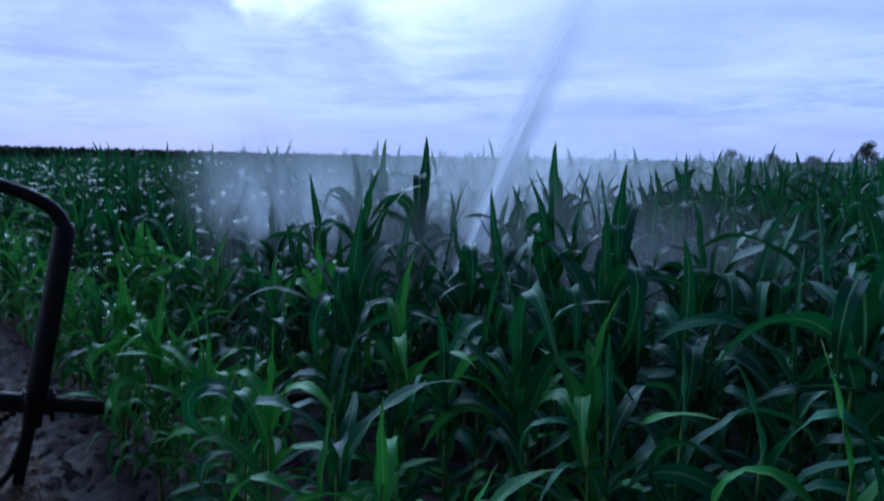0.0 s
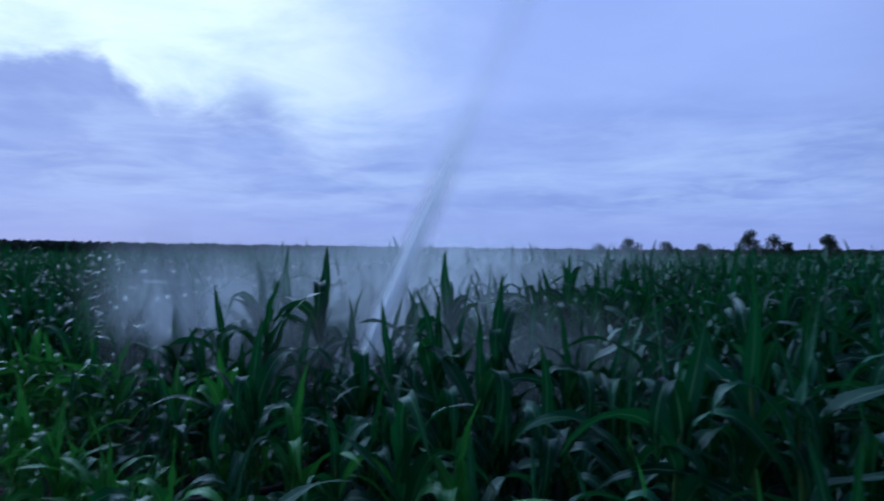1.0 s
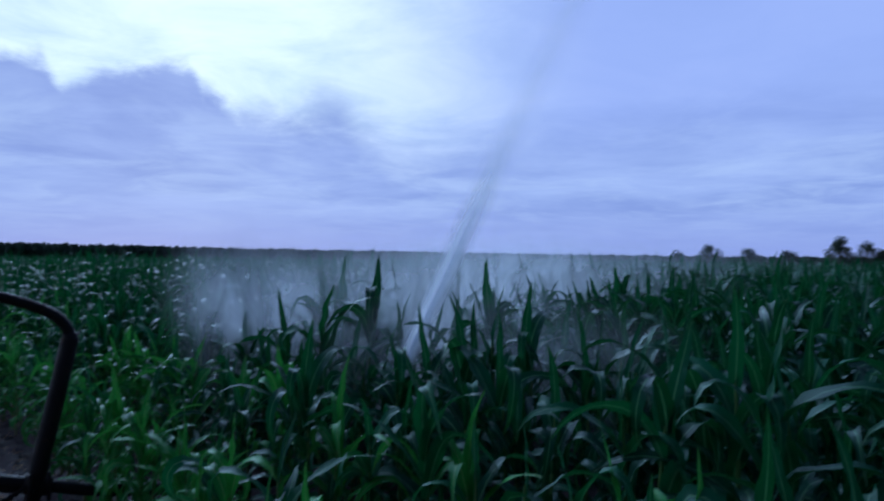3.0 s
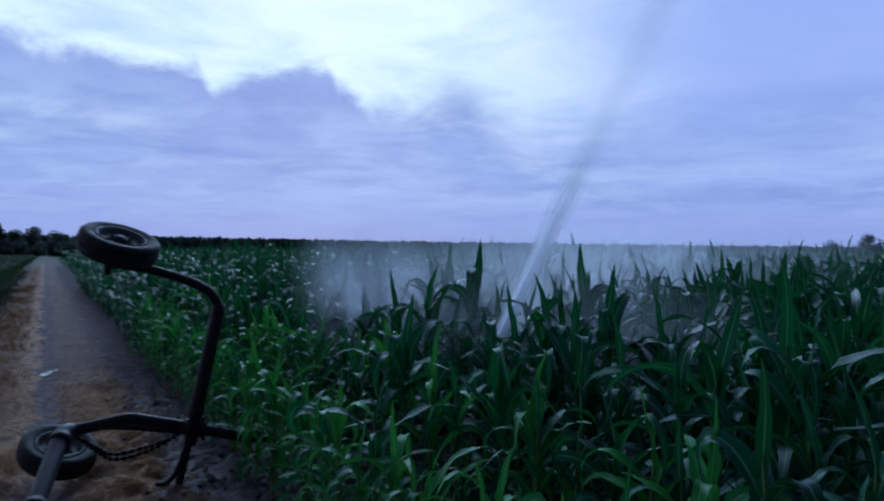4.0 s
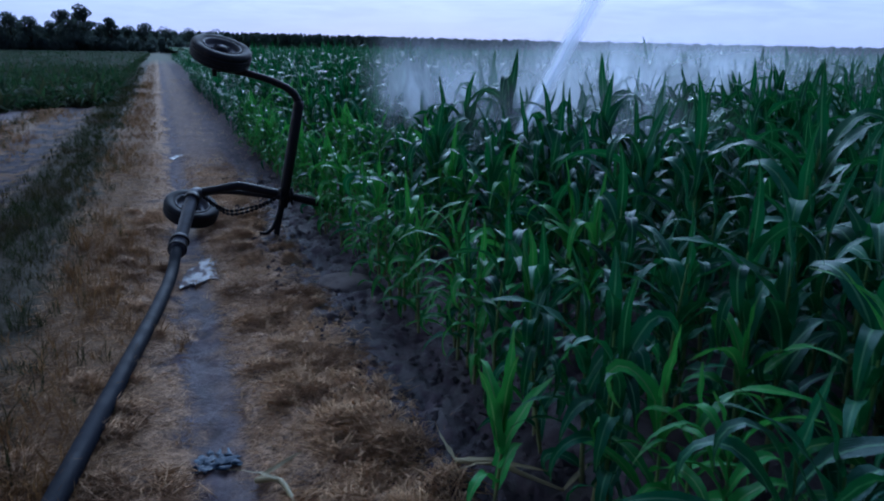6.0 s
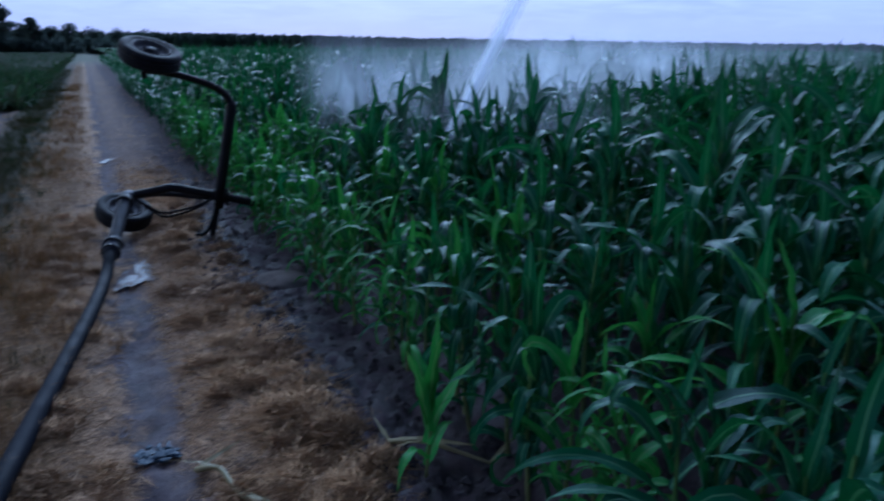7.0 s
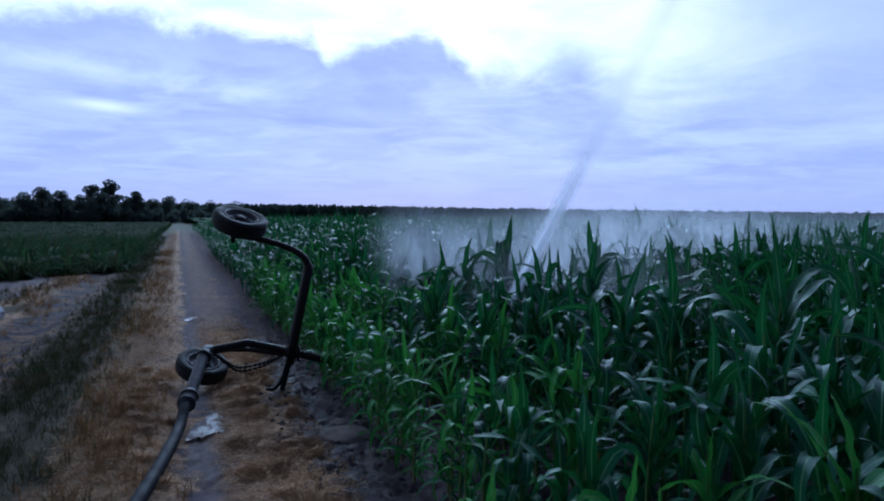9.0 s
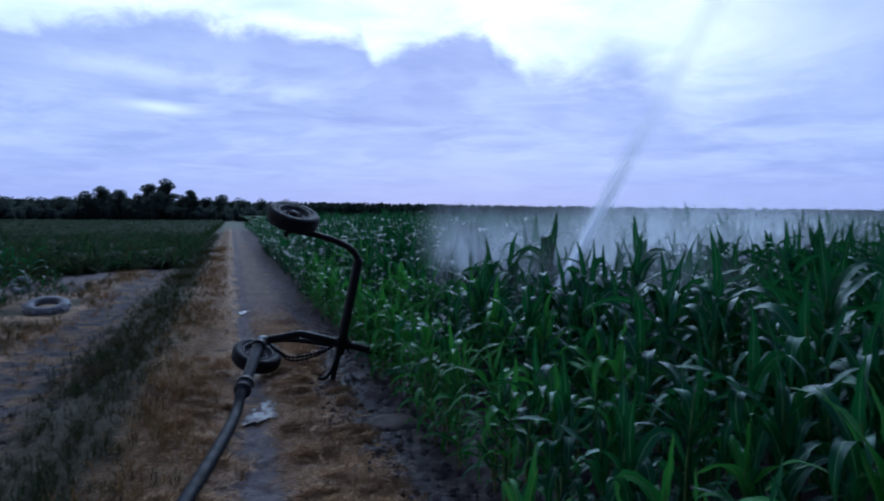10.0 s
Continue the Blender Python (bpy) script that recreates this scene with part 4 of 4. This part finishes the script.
# ---- low green crop on the other side ----
edge = lambda x, y, q: (x < -1.35 - 0.25 * np.sin(y * 0.7) - np.clip((22.5 - y) * 0.9, 0, 9)) 
sow("low_crop", np.concatenate([scatter(9000, -30, -1.3, 19.5, 48, 0.35, 0.78, 31, ok=edge, power=1.2), scatter(8000, -60, -1.4, 48, 160, 0.5, 0.95, 32, power=1.3), scatter(700, -16, -1.6, 20, 42, 0.7, 1.15, 33, ok=edge)]),
    crop_tufts, MAT_CROP, "low green leafy crop beside the track", "crop")
canopy("crop_canopy", -90, -1.6, 22.5, 190, 0.40, 0.9, 0.7, MAT_CROP, "dense low green crop reaching the trees", "crop", lambda x, y: (x < -2.2) & ((y > 24) | (x < -3.5)), 5, 0)

# ---- trees ----
def blob_leaves(lumps, count, size, r):
    """Small leaf faces over and inside a set of lumps (centre, radii)."""
    c = np.array([l[0] for l in lumps])
    q = np.array([l[1] for l in lumps])
    w = q.prod(1) ** (2 / 3)
    k = r.choice(len(lumps), count, p=w / w.sum())
    d = r.normal(size=(count, 3))
    d /= np.linalg.norm(d, axis=1, keepdims=True)
    p = c[k] + d * q[k] * (0.55 + 0.5 * r.random(count) ** 0.5)[:, None]
    u = r.normal(size=(count, 3))
    u /= np.linalg.norm(u, axis=1, keepdims=True)
    v = np.cross(u, d + r.normal(0, 0.6, (count, 3)))
    v /= np.linalg.norm(v, axis=1, keepdims=True)
    s = (size * r.uniform(0.6, 1.4, count))[:, None]
    V = np.stack([p - u * s, p - v * s * 0.6, p + u * s, p + v * s * 0.6], 1).reshape(-1, 3)
    return V, np.arange(count * 4).reshape(-1, 4)


def bodies(lumps, k, r, nu=9, nv=6):
    """Rough dark masses inside the lumps, so that the sky does not show through everywhere."""
    Vs, Fs, n = [], [], 0
    a = np.linspace(0, 2 * math.pi, nu, endpoint=False)
    for c, q in lumps:
        e = np.linspace(-1.45, 1.45, nv)
        P = np.stack([np.cos(e)[:, None] * np.cos(a), np.cos(e)[:, None] * np.sin(a), np.broadcast_to(np.sin(e)[:, None], (nv, nu))], -1)
        P = P * (k * (1 + r.normal(0, 0.13, (nv, nu)))[:, :, None]) * np.array(q) + np.array(c)
        i = np.arange(nu * nv).reshape(nv, nu)
        j = np.roll(i, -1, 1)
        Vs.append(P.reshape(-1, 3)), Fs.append(np.stack([i[:-1], j[:-1], j[1:], i[1:]], -1).reshape(-1, 4) + n)
        n += nu * nv
    return np.concatenate(Vs), np.concatenate(Fs)


def tree(x, y, h, wide, seed, label, group, low=0.12, count=1500):
    """A tapered trunk with limbs under an uneven crown."""
    r = np.random.default_rng(seed)
    ob = tagged(new("tree"), label, "tree", group)
    ob.matrix_basis = Matrix.Translation((x, y, 0))
    bm = tube([(0, 0, -0.2), (0.05 * h * r.normal() * 0.3, 0, h * 0.3), (0.02 * h, 0, h * 0.72)], [0.035 * h, 0.022 * h, 0.006 * h], 8, 3)
    lumps = []
    for k in range(22):
        a, f = r.uniform(0, 6.28), (k + r.random()) / 22
        z = h * (low + 0.04 + (0.86 - low) * f)
        reach = wide * 0.5 * r.uniform(0.25, 0.85) * math.sin(math.pi * (0.30 + 0.62 * f))
        c = Vector((math.cos(a) * reach, math.sin(a) * reach, z))
        bm2 = tube([(0, 0, z * 0.55), tuple(c * 0.6 + Vector((0, 0, z * 0.3))), tuple(c)], [0.012 * h, 0.007 * h, 0.003 * h], 5)
        me = bpy.data.meshes.new("limb")
        bm2.to_mesh(me)
        bm2.free()
        bm.from_mesh(me)
        bpy.data.meshes.remove(me)
        s = wide * r.uniform(0.10, 0.22)
        lumps.append((tuple(c), (s, s, s * r.uniform(0.6, 0.9))))
    part("trunk", bm, MAT_BARK, ob)
    V, F = blob_leaves(lumps, count * 3, 0.016 * h + 0.09, r)
    W, G = bodies(lumps, 0.3, r)
    part("crown", mesh_from("crown", np.concatenate([V, W]), np.concatenate([F, G + len(V)]), MAT_HAZED_TREE, smooth=False), None, ob)
    return ob


def around(az, dist):
    return dist * math.sin(radians(az)), dist * math.cos(radians(az))


LEFT = "dark leafy tree in the clump beyond the low crop"
for k, (az, el, wide, d) in enumerate([(-15.2, 0.95, 8, 205), (-13.4, 0.95, 8, 200), (-11.6, 1.05, 8, 200), (-10.3, 1.35, 8, 192), (-9.1, 1.80, 7.5, 195), (-7.9, 1.55, 7, 190), (-6.9, 1.3, 6, 198), (-5.9, 2.2, 6, 196),
                                       (-4.6, 2.6, 7, 192), (-5.3, 1.5, 8, 188), (-3.6, 1.2, 5, 200), (-2.9, 1.75, 5, 194), (-1.9, 1.05, 6, 203), (-0.6, 1.25, 8, 200), (0.8, 1.0, 7, 206), (2.3, 0.9, 8, 210), (-17.3, 0.9, 9, 205), (-19.5, 1.0, 9, 205), (4.0, 0.85, 8, 222)]):
    x, y = around(az, d)
    tree(x, y, 1.5 + d * math.tan(radians(el + 0.35)), wide * 1.1, 400 + k, LEFT, "trees beyond the low crop", 0.0, 1100)
r = np.random.default_rng(88)
lumps = []
for az in np.arange(-24, 5, 0.32):
    x, y = around(az + r.normal(0, 0.1), 190 + r.uniform(-3, 5))
    top = r.uniform(2.2, 4.6)
    lumps.append(((x, y, top * 0.45), (r.uniform(0.9, 1.7), 1.5, top * 0.55)))
V, F = blob_leaves(lumps, 9000, 0.24, r)
W, G = bodies(lumps, 0.7, r)
tagged(new("thicket", mesh_from("thicket", np.concatenate([V, W]), np.concatenate([F, G + len(V)]), MAT_HAZED_TREE, smooth=False)), "dark leafy thicket under the trees beyond the low crop", "bushes", kind="stuff")
RIGHT = "distant dark round tree at the far stubble field"
for k, (az, el, wide, d) in enumerate([(58.6, 0.8, 10, 310), (60.8, 1.35, 11, 300), (63.6, 1.05, 10, 305), (66.3, 0.95, 9, 300), (69.6, 1.9, 11, 295), (71.2, 1.55, 11, 298), (72.4, 1.0, 6, 300), (74.8, 1.6, 9, 295), (79.2, 1.95, 10, 290), (81.3, 1.05, 8, 295), (84.2, 0.6, 12, 290), (86.5, 0.6, 12, 290)]):
    x, y = around(az, d)
    tree(x, y, 1.5 + d * math.tan(radians(el)), wide, 500 + k, RIGHT, "trees at the stubble field", 0.10, 1000)

# the wood on the horizon
r = np.random.default_rng(77)
lumps = []
for az in np.cumsum(r.uniform(0.15, 0.40, 500)) - 40:
    d = 400 + r.uniform(-10, 14)
    x, y = around(az, d)
    top = np.interp(az, [-40, 10, 48, 60, 100], [9.6, 9.4, 6.1, 5.2, 4.2]) + r.normal(0, 0.22)
    lumps.append(((x, y, top * 0.62), (r.uniform(1.6, 3.0), 3.0, top * 0.38)))
    lumps.append(((x, y + 2, top * 0.25), (3.4, 3.4, top * 0.35)))
V, F = blob_leaves(lumps, 30000, 0.6, r)
W, G = bodies(lumps, 0.88, r, 11, 8)
V, F = np.concatenate([V, W]), np.concatenate([F, G + len(V)])
V[:, 2] = np.maximum(V[:, 2], -0.2)
tagged(new("far_wood", mesh_from("far_wood", V, F, MAT_HAZED_WOODS, smooth=False)), "dark line of woodland along the horizon", "woodland", kind="stuff")

# ---- water thrown by the sprinkler ----
r = np.random.default_rng(91)
def sheet(name, nu, nv, at, mat, label, category):
    """A thin sheet from a function of two numbers in 0..1; spray is cut to an oval."""
    u, v = np.meshgrid(np.linspace(0, 1, nu), np.linspace(0, 1, nv))
    P = at(u, v)
    i = np.arange(nu * nv).reshape(nv, nu)
    F = np.stack([i[:-1, :-1], i[:-1, 1:], i[1:, 1:], i[1:, :-1]], -1).reshape(-1, 4)
    U = np.stack([u, v], -1).reshape(-1, 2)
    if category == "water spray":
        mid = U[F].mean(1)
        F = F[np.hypot(mid[:, 0] - 0.5, mid[:, 1] - 0.5) < 0.5]
    return tagged(new(name, mesh_from(name, P.reshape(-1, 3), F, mat, U)), label, category, kind="stuff")


# the jet: two crossed ribbons along its line, wider and thinner with height
view = Vector((0.45, 0.89, 0.0))
side1 = JETD.cross(view).normalized()
for k, turn in enumerate((0.75, -0.75)):
    side_dir = np.array(Matrix.Rotation(turn, 3, JETD) @ side1)

    def ribbon(u, v):
        s = 0.12 + 10.0 * u
        half = 0.075 + 0.045 * s
        P = np.array(JET0) + s[..., None] * np.array(JETD) + ((v - 0.5) * 2 * half)[..., None] * side_dir
        P[..., 2] -= 0.008 * s ** 2
        return P
    sheet("water_jet", 40, 5, ribbon, MAT_JET, "white jet of water from the sprinkler among the corn", "water jet")
# the mist it leaves: bent veils (middle, half width, half height, density, grain)
VEILS = [((3.25, 5.35, 0.92), 1.25, 0.62, 0.26, 1.4), ((2.62, 7.7, 1.22), 0.74, 0.85, 0.56, 1.5), ((3.35, 7.9, 1.10), 1.2, 0.85, 0.42, 1.5), ((3.75, 6.75, 1.06), 1.5, 0.85, 0.72, 1.5), ((5.9, 7.9, 1.10), 3.4, 0.95, 0.72, 1.1), ((10.5, 10.6, 1.10), 7.0, 1.15, 0.46, 0.7), ((21.0, 22.0, 1.0), 18.0, 1.6, 0.30, 0.4)]
for k, (c, hw, hh, dense, grain) in enumerate(VEILS):
    def veil(u, v):
        a = (u - 0.5) * 2 * hw
        bend = 0.22 * hw ** 0.7 * np.sin(u * 5 + k) + 0.10 * np.sin(v * 4 + u * 9 + 2 * k)
        return np.stack([c[0] + 0.86 * a + 0.5 * bend, c[1] - 0.5 * a + 0.86 * bend, np.maximum(c[2] + (v - 0.5) * 2 * hh + 0.06 * np.sin(u * 7 + k), 0.12)], -1)
    sheet("water_spray", 30, 12, veil, material("water_mist", mist_look(dense, grain)), "fine white mist of drops drifting over the corn", "water spray")
